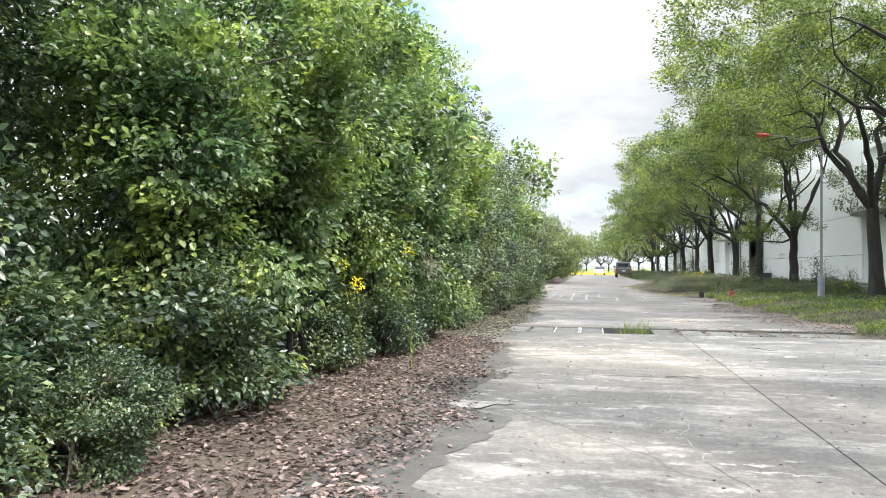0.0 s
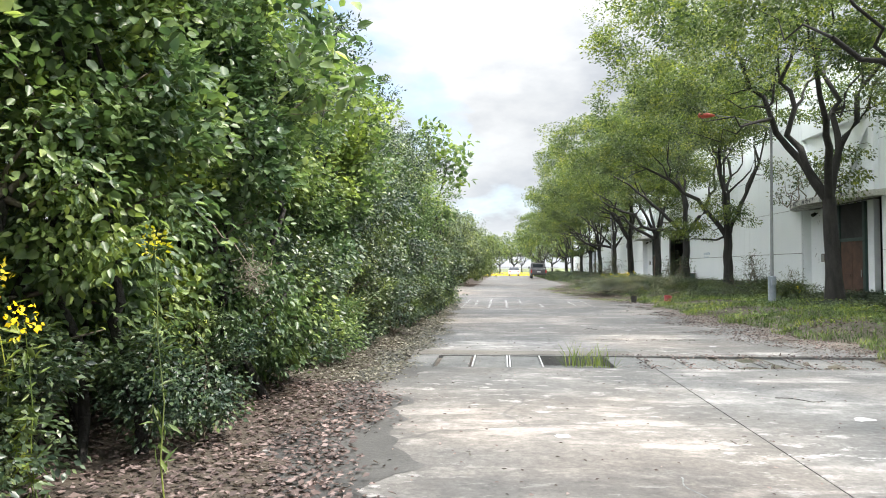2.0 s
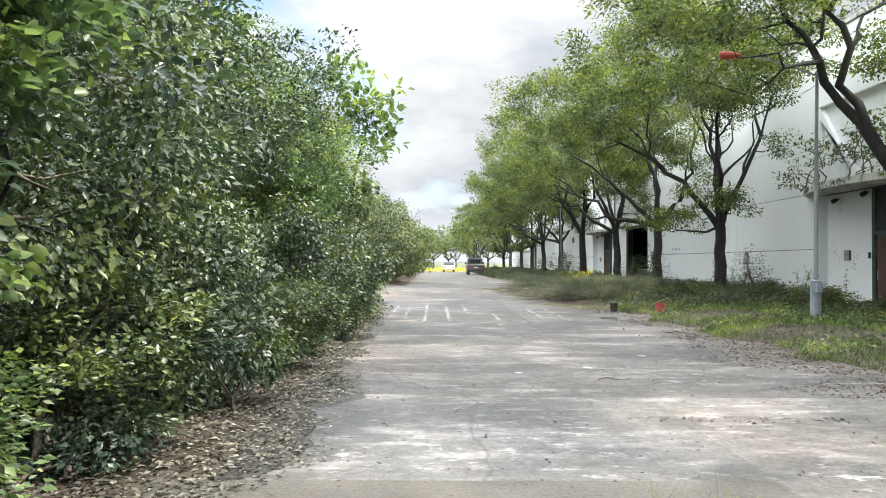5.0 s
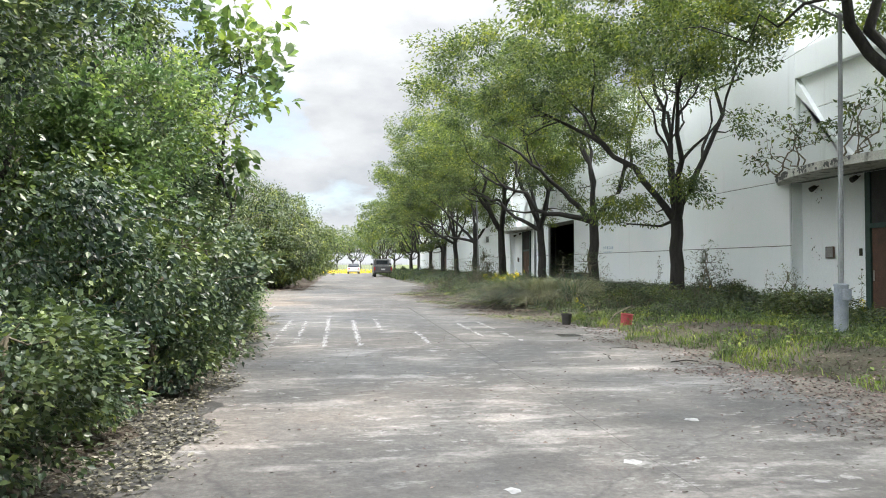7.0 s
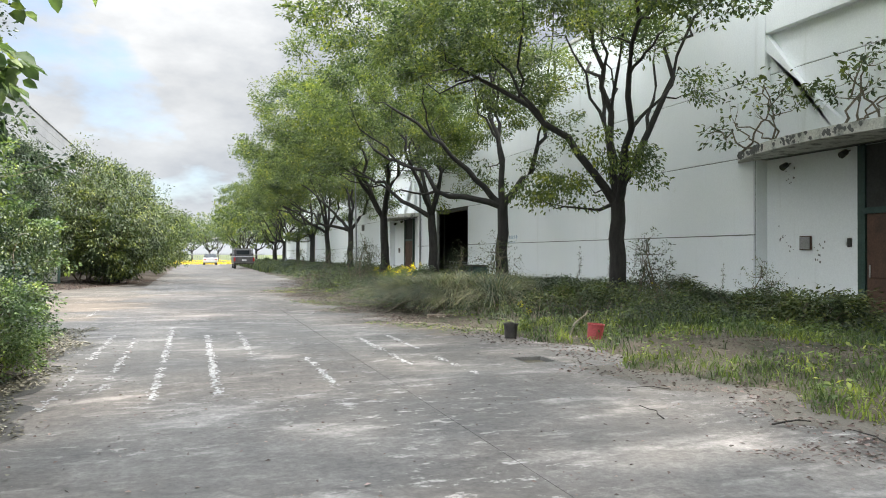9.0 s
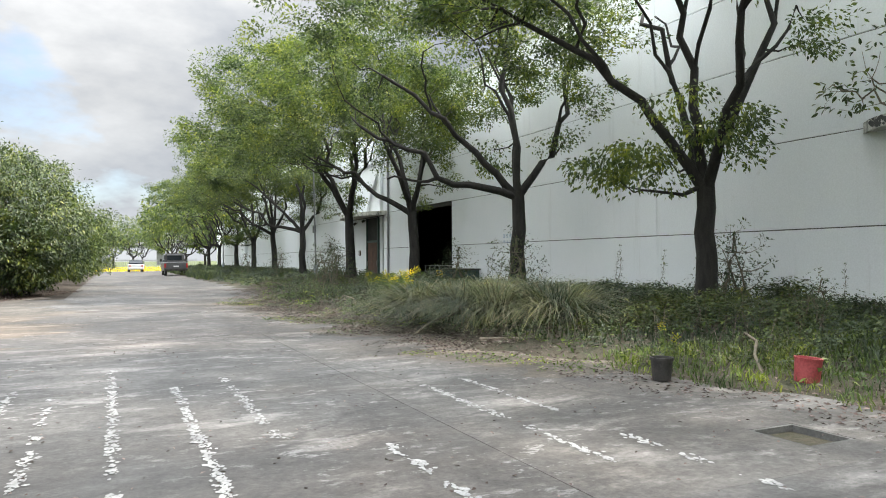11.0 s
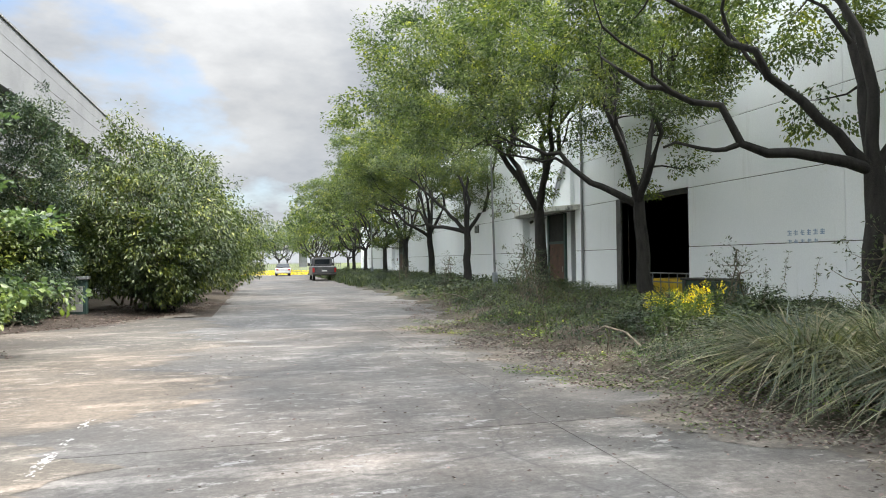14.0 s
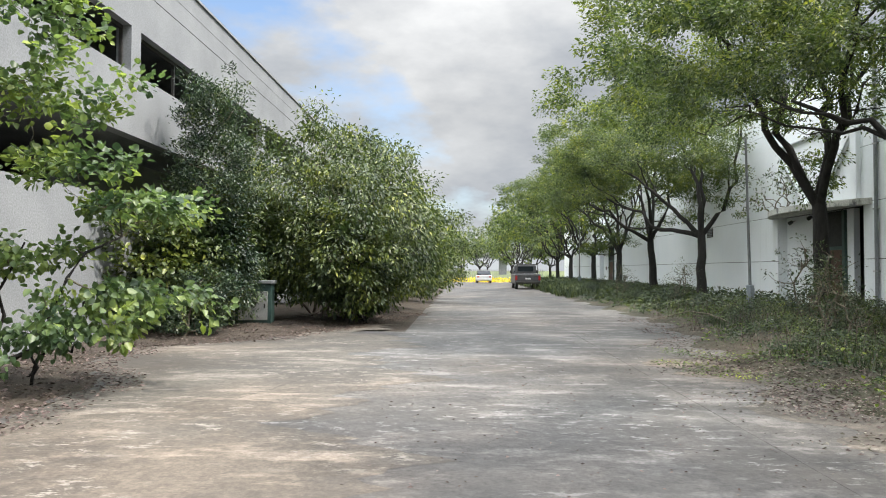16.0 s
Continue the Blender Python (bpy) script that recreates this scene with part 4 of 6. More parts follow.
tree_d = street_tree(29, 3.1, (-0.1, 0.05), arms=(((-1.16, 0.58, 2.0), (-2.3, 1.2, 5.0)), ((-0.9, 0.5, 1.9), (-0.6, 0.9, 5.2)), ((0.2, -0.1, 1.8), (-0.3, 0.2, 4.8)), ((0.35, -0.2, 1.7), (1.4, -0.7, 4.3)), ((-0.5, -1.0, 1.6), (-1.6, -2.6, 4.2))))
tree_far = street_tree(41, 2.6, (0, 0.1), 460, 16, 0.31)
ROW = ((9.4, 26.85, 0, 4), (9.25, 36.35, 0, 0), (9.2, 43.2, 0, 2), (9.6, 51.35, -15, 1), (8.95, 57.5, 20, 4), (9.6, 69.5, -10, 2),
       (9.4, 76.3, 25, 1), (9.4, 85.0, -20, 0), (9.4, 94.0, 10, 3), (9.4, 105.9, -25, 3), (9.4, 115.0, 15, 3), (9.8, 18.2, 30, 2), (9.8, 8.0, 60, 0))
proto = (tree_a, tree_b, tree_c, tree_far, tree_d)
used = set()
for x, y, turn, k in ROW:
    m = pose(x, y, ZR - 0.05, 0, 0, turn) @ (Matrix.Diagonal((1.1, 1.1, 1.06, 1)) if y < 30 else Matrix.Identity(4))
    if k in used:
        copy_thing(proto[k], m)
    else:
        used.add(k)
        proto[k].matrix_basis = m

# hedge on the left: overgrown small trees shoulder to shoulder
L1 = [((0, 0, 1.2), (1.5, 1.7, 1.2)), ((0.3, 0.4, 2.8), (1.7, 1.8, 1.3)), ((-0.2, -0.5, 4.2), (1.5, 1.6, 1.0)), ((0.9, -0.9, 2.0), (1.1, 1.1, 1.0)), ((0.7, 1.2, 1.0), (1.0, 1.0, 0.9)), ((-0.4, 0.3, 5.0), (0.9, 0.9, 0.7))]
L2 = [((0.1, 0, 1.0), (1.6, 1.6, 1.0)), ((-0.1, 0.6, 2.4), (1.5, 1.5, 1.2)), ((0.3, -0.6, 3.4), (1.6, 1.4, 1.1)), ((0.6, 1.0, 3.9), (1.0, 1.1, 0.9)), ((-0.3, -0.1, 4.8), (1.2, 1.2, 0.8)), ((1.0, -0.9, 1.2), (0.9, 1.0, 0.9))]
L3 = [((0, 0, 1.6), (1.5, 1.5, 1.5)), ((0.5, 0.9, 2.9), (1.2, 1.2, 1.1)), ((0.2, -0.8, 3.6), (1.3, 1.3, 1.2)), ((-0.2, 0.3, 4.9), (1.1, 1.1, 0.9)), ((0.9, 0.1, 0.8), (1.0, 1.1, 0.7))]
L4 = [((0, 0, 1.1), (1.3, 1.6, 1.0)), ((0.2, 0, 2.5), (1.4, 1.5, 1.1)), ((-0.2, 0.2, 3.7), (1.2, 1.2, 1.0)), ((0.7, 0.8, 1.5), (0.9, 0.9, 0.9))]


def arr(lobes):
    return [(np.array(c, float), np.array(r, float)) for c, r in lobes]


HEDGE = "overgrown broadleaf tree crowding the road edge"
h1 = grown_bush("hedge_tree", 101, arr(L1), 480, 112, M["hedge"], (0.07, 0.04), HEDGE, "tree", 6, (0.2, 0.55), fine=False, group="overgrown hedge", hollow=0.28)
h2 = grown_bush("hedge_tree", 102, arr(L2), 480, 112, M["hedge"], (0.068, 0.039), HEDGE, "tree", 5, (0.2, 0.55), fine=False, group="overgrown hedge", hollow=0.28)
h3 = grown_bush("hedge_tree", 103, arr(L3), 450, 112, M["bright"], (0.07, 0.037), "overgrown tree with bright yellow-green leaves", "tree", 5, (0.2, 0.55), fine=False, group="overgrown hedge", hollow=0.28)
h4 = grown_bush("hedge_tree", 104, arr(L4), 410, 112, M["hedge"], (0.066, 0.038), HEDGE, "tree", 5, (0.2, 0.55), fine=False, group="overgrown hedge", hollow=0.28)
h5 = grown_bush("hedge_tree", 105, arr(L1), 520, 26, M["hedge"], (0.13, 0.06), HEDGE, "tree", 4, fine=False, group="overgrown hedge", every=6)
h6 = grown_bush("hedge_tree", 106, arr(L2), 520, 118, M["hedge"], (0.064, 0.04), HEDGE, "tree", 6, (0.18, 0.5), fine=True, group="overgrown hedge", hollow=0.28)
h7 = grown_bush("hedge_tree", 107, arr(L3), 500, 118, M["bright"], (0.064, 0.036), "overgrown tree with bright yellow-green leaves", "tree", 5, (0.18, 0.5), fine=True, group="overgrown hedge", hollow=0.28)
hp = [h1, h2, h3, h4, h5, h6, h7]
used = set()
HROW = ((-5.3, -3.0, 0, 0), (-5.9, 0.6, 40, 5), (-5.45, 3.4, 10, 5), (-4.35, 6.4, 300, 6), (-4.4, 9.2, 130, 6), (-4.4, 11.6, 20, 6), (-4.5, 14.3, 250, 6), (-4.5, 17.2, 15, 0), (-4.45, 20.0, 180, 3),
        (-4.6, 22.8, 60, 1), (-4.5, 25.6, 330, 2), (-4.6, 28.6, 90, 0), (-4.7, 31.4, 0, 3), (-5.1, 34.0, 200, 1),
        (-7.8, -1, 20, 4), (-7.4, 3, 80, 4), (-6.6, 7.5, 10, 4), (-6.8, 12, 200, 4), (-6.8, 17, 40, 4), (-6.9, 22, 20, 4), (-6.9, 27, 320, 4), (-7.1, 32, 10, 4))
rh = random.Random(21)
for h in hp:
    h.scale = (1.04, 1.1, 1.1)
for x, y, turn, k in HROW:
    m = pose(x, y, 0.1, 0, 0, turn)
    if k in used:
        copy_thing(hp[k], m)
    else:
        used.add(k)
        hp[k].matrix_basis = m @ Matrix.Diagonal((1.04, 1.1, 1.1, 1))

# far shrubs on the left and the tall shrub by the cabinet
LS = [((0, 0, 2.4), (3.0, 4.0, 2.2)), ((0.8, -2.6, 2.0), (2.4, 2.2, 2.0)), ((1.6, 2.5, 1.8), (2.2, 3.0, 1.8)), ((-0.8, 0.6, 4.2), (2.2, 2.8, 1.5)), ((1.2, -0.8, 3.4), (1.9, 2.2, 1.5)), ((-2.4, -2.2, 2.2), (1.6, 1.6, 2.0))]
big = grown_bush("roadside_shrub", 201, arr(LS), 1050, 52, M["shrub"], (0.135, 0.056), "huge sprawling roadside shrub with brown inner twigs", "shrub", 9, (0.3, 0.6), False, wood=M["twig"], every=1, hollow=0.22, droop=0.7, spray=0.08)
big.matrix_basis = pose(-5.4, 60.0, 0.1, 0, 0, 0) @ Matrix.Diagonal((1.08, 1.05, 1.16, 1))
big_far = grown_bush("roadside_shrub", 202, arr(LS), 700, 14, M["shrub"], (0.24, 0.1), "sprawling roadside shrub farther along the road", "shrub", 7, (0.3, 0.6), False, wood=M["twig"], every=6)
big_far.matrix_basis = pose(-6.2, 121, 0.1, 0, 0, 10)
for x, y, turn in ((-5.6, 68.5, 160), (-5.8, 77, 30), (-5.8, 87, 200), (-6, 98, 90), (-6.2, 110, 20), (-11, 104, 70)):
    copy_thing(big if y < 70 else big_far, pose(x, y, 0.1, 0, 0, turn))

# a tall sapling leaning over the road, and undergrowth along the hedge foot
sap = grown_bush("sapling", 211, arr([((0.3, 0, 4.4), (0.9, 0.9, 0.5)), ((0.6, 0.1, 5.2), (0.9, 0.8, 0.5)), ((0.1, -0.2, 6.0), (0.7, 0.7, 0.45)), ((1.1, 0.2, 4.6), (0.7, 0.6, 0.35)), ((0.2, 0, 3.2), (0.6, 0.6, 0.6))]), 70, 9, M["bright"], (0.22, 0.15),
                  "tall sapling with large leaves leaning over the road", "tree", 2, (0.25, 0.4), True, every=2)
sap.matrix_basis = pose(-3.1, 29.6, 0.1)
sap2 = grown_bush("sapling", 212, arr([((0.4, 0, 3.2), (0.8, 0.9, 0.4)), ((0.1, 0.2, 4.0), (0.8, 0.8, 0.4)), ((0.7, -0.3, 3.7), (0.6, 0.6, 0.3))]), 60, 10, M["bright"], (0.17, 0.10),
                   "bright green large-leaved sapling in the hedge", "tree", 2, (0.2, 0.35), True, every=2)
sap2.matrix_basis = pose(-3.2, 11.9, 0.1)
# added shrubs; their brighter leaf colour stands in for sun through the hedge front
hb = grown_bush("leafy_shrub", 215, arr([((0, 0, 2.5), (0.85, 0.95, 0.75)), ((0.1, 0.3, 1.5), (0.75, 0.85, 0.5)), ((-0.1, -0.2, 3.4), (0.75, 0.85, 0.6))]), 190, 70, M["bright"], (0.08, 0.056),
                "tall yellow-green hedge shrub, leaf colour brightened for sun through leaves", "shrub", 4, (0.18, 0.42), True, "yellow-green shrubs", spray=0.2, hollow=0.15)
hb.matrix_basis = pose(-3.35, 11.2, 0.05)
for x, y, t, k in ((-3.55, 7.3, 70, 0.95), (-3.6, 5.4, 310, 0.85), (-3.45, 9.5, 20, 1.05), (-3.3, 14.8, 150, 1.0), (-3.6, 25.2, 220, 0.9)):
    copy_thing(hb, pose(x, y, 0.05, 0, 0, t) @ Matrix.Diagonal((k, k, k, 1)))
UG = [((0, 0, 0.5), (0.7, 0.9, 0.5)), ((0.2, 0.5, 0.9), (0.5, 0.6, 0.45)), ((-0.2, -0.4, 1.1), (0.6, 0.6, 0.5))]
u1 = grown_bush("undergrowth_bush", 221, arr(UG), 170, 62, M["hedge"], (0.06, 0.036), "low leafy bush at the foot of the hedge", "bush", 5, (0.15, 0.3), False, "hedge undergrowth", wood=M["twig"])
u2 = grown_bush("undergrowth_bush", 222, arr(UG), 150, 62, M["bright"], (0.06, 0.034), "low bright green bush at the foot of the hedge", "bush", 5, (0.15, 0.3), False, "hedge undergrowth", wood=M["twig"])
used = set()
for x, y, t, k in ((-3.9, 3.4, 0, 0), (-3.55, 5.6, 60, 0), (-3.5, 8.2, 10, 0), (-3.15, 10.4, 200, 0), (-3.45, 12.6, 90, 0), (-3.3, 14.6, 20, 1), (-3.3, 16.4, 140, 0), (-2.85, 18.6, 60, 0), (-2.95, 20.8, 300, 0),
                   (-3.0, 22.8, 30, 0), (-2.9, 24.6, 100, 0), (-3.0, 26.4, 220, 0), (-2.95, 28.4, 0, 0), (-3.0, 30.4, 90, 1), (-3.1, 32.4, 10, 0), (-3.3, 34.2, 170, 0), (-4.2, 35.8, 20, 1)):
    m = pose(x + rh.uniform(-0.25, 0.1), y, 0.03, 0, 0, t) @ Matrix.Diagonal((rh.uniform(0.75, 1.15), rh.uniform(0.8, 1.2), rh.uniform(0.55, 1.35), 1))
    if k in used:
        copy_thing((u1, u2)[k], m)
    else:
        used.add(k)
        (u1, u2)[k].matrix_basis = m

for x, y, t, k in ((-3.45, 2.7, 30, 0.8), (-3.2, 3.7, 140, 0.5), (-3.6, 4.4, 250, 0.6)):
    copy_thing(u1, pose(x, y, 0.03, 0, 0, t) @ Matrix.Diagonal((k, k, k, 1)))
q = np.random.default_rng(91)
strands = []
for i in range(90):
    c = np.array([-2.62, 10.45, 1.3]) + q.normal(size=3) * np.array([0.05, 0.06, 0.09])
    d = unit(q.normal(size=3) + np.array([0, 0, -0.3])) * q.uniform(0.06, 0.2)
    bow = q.normal(size=3) * 0.03
    strands.append([(c, 0.002), (c + d * 0.5 + bow, 0.0018), (c + d, 0.001)])
strands.append(limb_path(q, (-3.3, 10.8, 1.9), (-2.62, 10.45, 1.34), 0.008, 0.004, 6, 0.05, 0.02))
tangle = tagged(new("twig_tangle"), "dry brown tangle of stems caught in the hedge", "dry plant")
tagged(part("strand_work", tubes("strand_work", strands, M["wood"], 4), None, tangle), kind="stuff")

# by the forecourt: a broad-leaved tree in front of the building, and a dark tree behind the shrub
mp = grown_bush("maple_like_tree", 231, arr([((0.9, -0.4, 0.75), (1.15, 0.9, 0.16)), ((1.5, 0.0, 1.15), (1.1, 0.8, 0.14)), ((0.2, 0.1, 1.75), (0.7, 0.8, 0.22)), ((1.7, 0.2, 2.3), (0.85, 0.7, 0.14)), ((0.9, 0.0, 2.85), (0.9, 0.8, 0.18)), ((0.5, 0.1, 3.75), (1.1, 0.9, 0.25)), ((0.2, -0.2, 4.7), (1.0, 0.9, 0.35))]), 150, 34, M["bright"], (0.11, 0.085),
                "bright broad-leaved tree spreading over the forecourt", "tree", 4, (0.2, 0.38), True, every=2, spray=0.22)
mp.matrix_basis = pose(-7.1, 46.5, 0.0)
dk = grown_bush("dark_tree", 241, arr([((0, 0, 1.5), (1.2, 1.2, 1.4)), ((0.1, 0, 3.6), (1.1, 1.2, 1.4)), ((0, 0.1, 5.2), (0.8, 0.9, 1.1))]), 460, 60, M["hedge"], (0.1, 0.04), "dark slender evergreen tree against the building", "tree", 3, (0.25, 0.45), False)
copy_thing(u1, pose(-7.2, 52.6, 0.05, 0, 0, 140))
dk.matrix_basis = pose(-7.3, 54.4, 0.0)
s2 = grown_bush("roadside_bush", 251, arr([((0, 0, 1.3), (1.6, 1.2, 1.1)), ((0.8, 0, 2.2), (1.3, 1.1, 0.9)), ((-0.9, 0.2, 2.0), (1.2, 1.1, 1.0))]), 300, 36, M["shrub"], (0.14, 0.08), "broad-leaved bush overhanging a cabinet", "bush", 5, (0.2, 0.4), True)
s2.matrix_basis = pose(-7.4, 57.4, 0.4)
copy_thing(s2, pose(-4.2, 57.4, 0.0, 0, 0, 100))
copy_thing(s2, pose(-7.9, 53.6, 0.0, 0, 0, 60))

cf = grown_bush("conifer_tree", 261, arr([((0, 0, 4), (2.2, 2.2, 3)), ((0, 0, 8), (1.7, 1.7, 2.6)), ((0, 0, 11.5), (1.2, 1.2, 2.2)), ((0, 0, 14.5), (0.7, 0.7, 1.8)), ((0, 0, 16.5), (0.3, 0.3, 1.2))]), 260, 30, M["shrub"], (0.4, 0.07), "tall slender conifer far behind the building", "tree", 1, (0.4, 0.7), False, spray=0.0)
cf.matrix_basis = pose(-24, 112, -0.5)
copy_thing(cf, pose(-27, 116, -0.5, 0, 0, 90))
# ---------------------------------------------------------------- lamp posts, loose things


def lamp_post(head):
    ob = new("lamp_post")
    part("base_box", lathe([(0.115, -0.05), (0.115, 0.9), (0.125, 0.9), (0.125, 0.93), (0.06, 0.95)], 16), M["pole base"], ob, "pale steel sleeve")
    part("pole", rod((0, 0, 0.93), (0, 0, 5.62), 0.048, 0.034, 12), M["pole"], ob)
    part("control_box", box(-0.07, 0.07, -0.18, -0.112, 0.66, 0.86, 0.01), M["pole base"], ob)
    part("pole_cap", lathe([(0.04, 5.6), (0.04, 5.66), (0.02, 5.69)], 12), M["pole"], ob)
    if head:
        arm = [(np.array((-1.75 * u, 0, 5.6 + 0.42 * math.sin(u * 1.5))), 0.022 - 0.006 * u) for u in np.linspace(0, 1, 9)]
        part("arm", tubes("arm", [arm], M["pole"], 8), None, ob, "thin curved steel arm")
        shade = lathe([(0.02, 0.0), (0.05, 0.03), (0.075, 0.12), (0.115, 0.26), (0.125, 0.4), (0.09, 0.5), (0.03, 0.53)], 14)
        bmesh.ops.transform(shade, matrix=pose(-1.72, 0, 6.02, 0, -88, 0) @ Matrix.Diagonal((0.75, 1.1, 1, 1)), verts=shade.verts)
        part("lamp_head", shade, M["lamp red"], ob, "faded orange-red lamp head")
    return tagged(ob, "grey steel street lamp with a red head on a curved arm" if head else "grey steel street lamp pole with a thick base sleeve", "street lamp", "street lamps")


lp = lamp_post(True)
lp.matrix_basis = pose(7.85, 27.65, 0.12, 0, 0.6, 0)
bare = lamp_post(False)
bare.matrix_basis = pose(8.0, 60.2, 0.12, 0, -1.2, 0)
copy_thing(bare, pose(8.0, 92.5, 0.12, 0, 0, 0))

bucket = tagged(new("bucket"), "faded red plastic bucket standing among weeds", "bucket")
part("body", lathe([(0.175, 0), (0.185, 0.02), (0.2, 0.36), (0.212, 0.36), (0.212, 0.385), (0.19, 0.385), (0.165, 0.06)], 20), M["red"], bucket)
bucket.matrix_basis = pose(5.5, 31.35, 0.05, 3, 4, 0) @ Matrix.Diagonal((0.66, 0.66, 0.68, 1))
pot = tagged(new("plant_pot"), "dirty black plant pot on the verge", "pot")
part("body", lathe([(0.14, 0), (0.17, 0.33), (0.185, 0.33), (0.185, 0.38), (0.16, 0.38), (0.15, 0.3)], 18), M["black"], pot)
pot.matrix_basis = pose(4.47, 32.35, 0.01) @ Matrix.Diagonal((0.7, 0.7, 0.66, 1))
plank = tagged(part("plank", box(-0.45, 0.45, -0.05, 0.05, 0, 0.05, 0.006), M["wood"]), "weathered wooden plank lying in the litter", "plank")
plank.matrix_basis = pose(4.6, 35.9, 0.07, 0, 0, -20)

cab = tagged(new("electric_cabinet"), "dark green roadside cabinet with pale grey door", "cabinet")
part("body", box(-0.5, 0.5, -0.3, 0.3, 0, 1.15, 0.015), M["green paint"], cab)
part("top", box(-0.56, 0.56, -0.38, 0.36, 1.152, 1.24, 0.015), M["pole"], cab)
part("door", box(-0.42, 0.4, -0.325, -0.302, 0.18, 0.95, 0.008), M["steel"], cab, "pale grey metal door panel")
part("handle", box(0.3, 0.34, -0.345, -0.325, 0.5, 0.62), M["black"], cab)
cab.matrix_basis = pose(-6.55, 55.6, 0.05, 0, 0, 6) @ Matrix.Diagonal((0.9, 0.9, 0.95, 1))


def wheel(name, x, y, r, parent):
    w = part(name, rod((x - 0.11, y, r), (x + 0.11, y, r), r, n=20), M["rubber"], parent, "black tyre")
    part("rim", rod((x - 0.115, y, r), (x + 0.115, y, r), r * 0.6, n=14), M["steel"], w)


def loft(sections, bm=None):
    """A closed body through cross sections, each (y, [(x, z), ...])."""
    bm = bm or bmesh.new()
    rings = [[bm.verts.new((x, y, z)) for x, z in prof] for y, prof in sections]
    n = len(rings[0])
    for a, b in zip(rings, rings[1:]):
        for i in range(n):
            bm.faces.new((a[i], a[(i + 1) % n], b[(i + 1) % n], b[i]))
    bm.faces.new(rings[0])
    bm.faces.new(rings[-1][::-1])
    bmesh.ops.recalc_face_normals(bm, faces=bm.faces)
    return bm


def prof(w, z0, z1, tuck=0.06):
    return [(-w + tuck, z0), (w - tuck, z0), (w, z0 + 0.12), (w, z1 - 0.08), (w - tuck, z1), (-w + tuck, z1), (-w, z1 - 0.08), (-w, z0 + 0.12)]


def pickup():
    t = new("pickup_truck")
    W = 1.0
    part("body", loft([(0.0, prof(W - 0.04, 0.55, 1.18)), (0.1, prof(W, 0.5, 1.22)), (2.2, prof(W, 0.42, 1.22)), (4.4, prof(W, 0.45, 1.2)), (5.2, prof(W - 0.08, 0.5, 1.05))]), M["car paint"], t)
    part("cab", loft([(2.0, prof(W - 0.14, 1.2, 1.9, 0.1)), (2.15, prof(W - 0.16, 1.2, 2.0, 0.12)), (3.3, prof(W - 0.16, 1.2, 2.0, 0.12)), (4.1, prof(W - 0.1, 1.2, 1.3, 0.02))]), M["car paint"], t)
    part("rear_window", box(-0.62, 0.62, 1.985, 1.998, 1.4, 1.8), M["glass"], t)
    part("tailgate", box(-0.78, 0.78, -0.04, -0.004, 0.66, 1.12, 0.01), M["car paint"], t)
    part("bumper", box(-0.95, 0.95, -0.16, -0.042, 0.45, 0.62, 0.03), M["black"], t)
    for s in (-1, 1):
        part("tail_lamp", box(s * 0.9 - 0.08, s * 0.9 + 0.08, -0.03, -0.002, 0.72, 1.08, 0.01), M["tail"], t)
        part("mirror", box(s * 1.05 - 0.1, s * 1.05 + 0.1, 3.6, 3.7, 1.25, 1.5, 0.02), M["black"], t)
        part("side_window", box(s * 0.845 - 0.012, s * 0.845 + 0.012, 2.3, 3.4, 1.32, 1.82), M["glass"], t)
        wheel("wheel", s * 0.82, 0.95, 0.37, t)
        wheel("wheel", s * 0.82, 4.2, 0.37, t)
        part("rack_post", rod((s * 0.8, 0.25, 1.2), (s * 0.8, 0.25, 1.98), 0.03), M["black"], t)
    part("rack_bar", rod((-0.8, 0.25, 1.96), (0.8, 0.25, 1.96), 0.03), M["black"], t)
    part("number_plate", box(-0.22, 0.22, -0.046, -0.041, 0.78, 0.9), M["white paint"], t)
    return tagged(t, "dusty dark grey pickup truck parked on the road", "truck")


pickup().matrix_basis = pose(4.0, 92.6, 0, 0, 0, 0)


def sedan():
    t = new("car")
    W = 0.88
    part("body", loft([(0, prof(W - 0.1, 0.35, 0.85)), (0.15, prof(W, 0.3, 0.95)), (3.2, prof(W, 0.28, 0.95)), (4.4, prof(W - 0.1, 0.32, 0.75))]), M["white paint"], t)
    part("cabin", loft([(0.5, prof(W - 0.1, 0.94, 1.0, 0.02)), (1.0, prof(W - 0.16, 0.94, 1.42, 0.12)), (2.4, prof(W - 0.16, 0.94, 1.45, 0.12)), (3.2, prof(W - 0.1, 0.94, 1.0, 0.02))]), M["glass"], t)
    part("roof", box(-0.6, 0.6, 1.0, 2.4, 1.455, 1.475, 0.005), M["white paint"], t)
    part("bumper", box(-0.8, 0.8, -0.06, 0.0, 0.35, 0.55, 0.02), M["white paint"], t)
    for s in (-1, 1):
        part("tail_lamp", box(s * 0.66 - 0.12, s * 0.66 + 0.12, -0.02, 0.02, 0.66, 0.82), M["tail"], t)
        wheel("wheel", s * 0.74, 0.85, 0.31, t)
        wheel("wheel", s * 0.74, 3.5, 0.31, t)
    return tagged(t, "white and red car parked by the fence", "car")


sedan().matrix_basis = pose(1.4, 117.0, 0)

# ---------------------------------------------------------------- end of the road
fence = tagged(new("fence"), "pale steel picket fence across the road end", "fence")
for z in (0.35, 1.35):
    part("fence_rail", box(-16, 9, 124.5, 124.54, z, z + 0.05), M["steel"], fence)
pick = bpy.data.meshes.new("picket")
_b = box(-0.025, 0.025, -0.012, 0.012, -0.4, 1.6)
_b.to_mesh(pick)
_b.free()
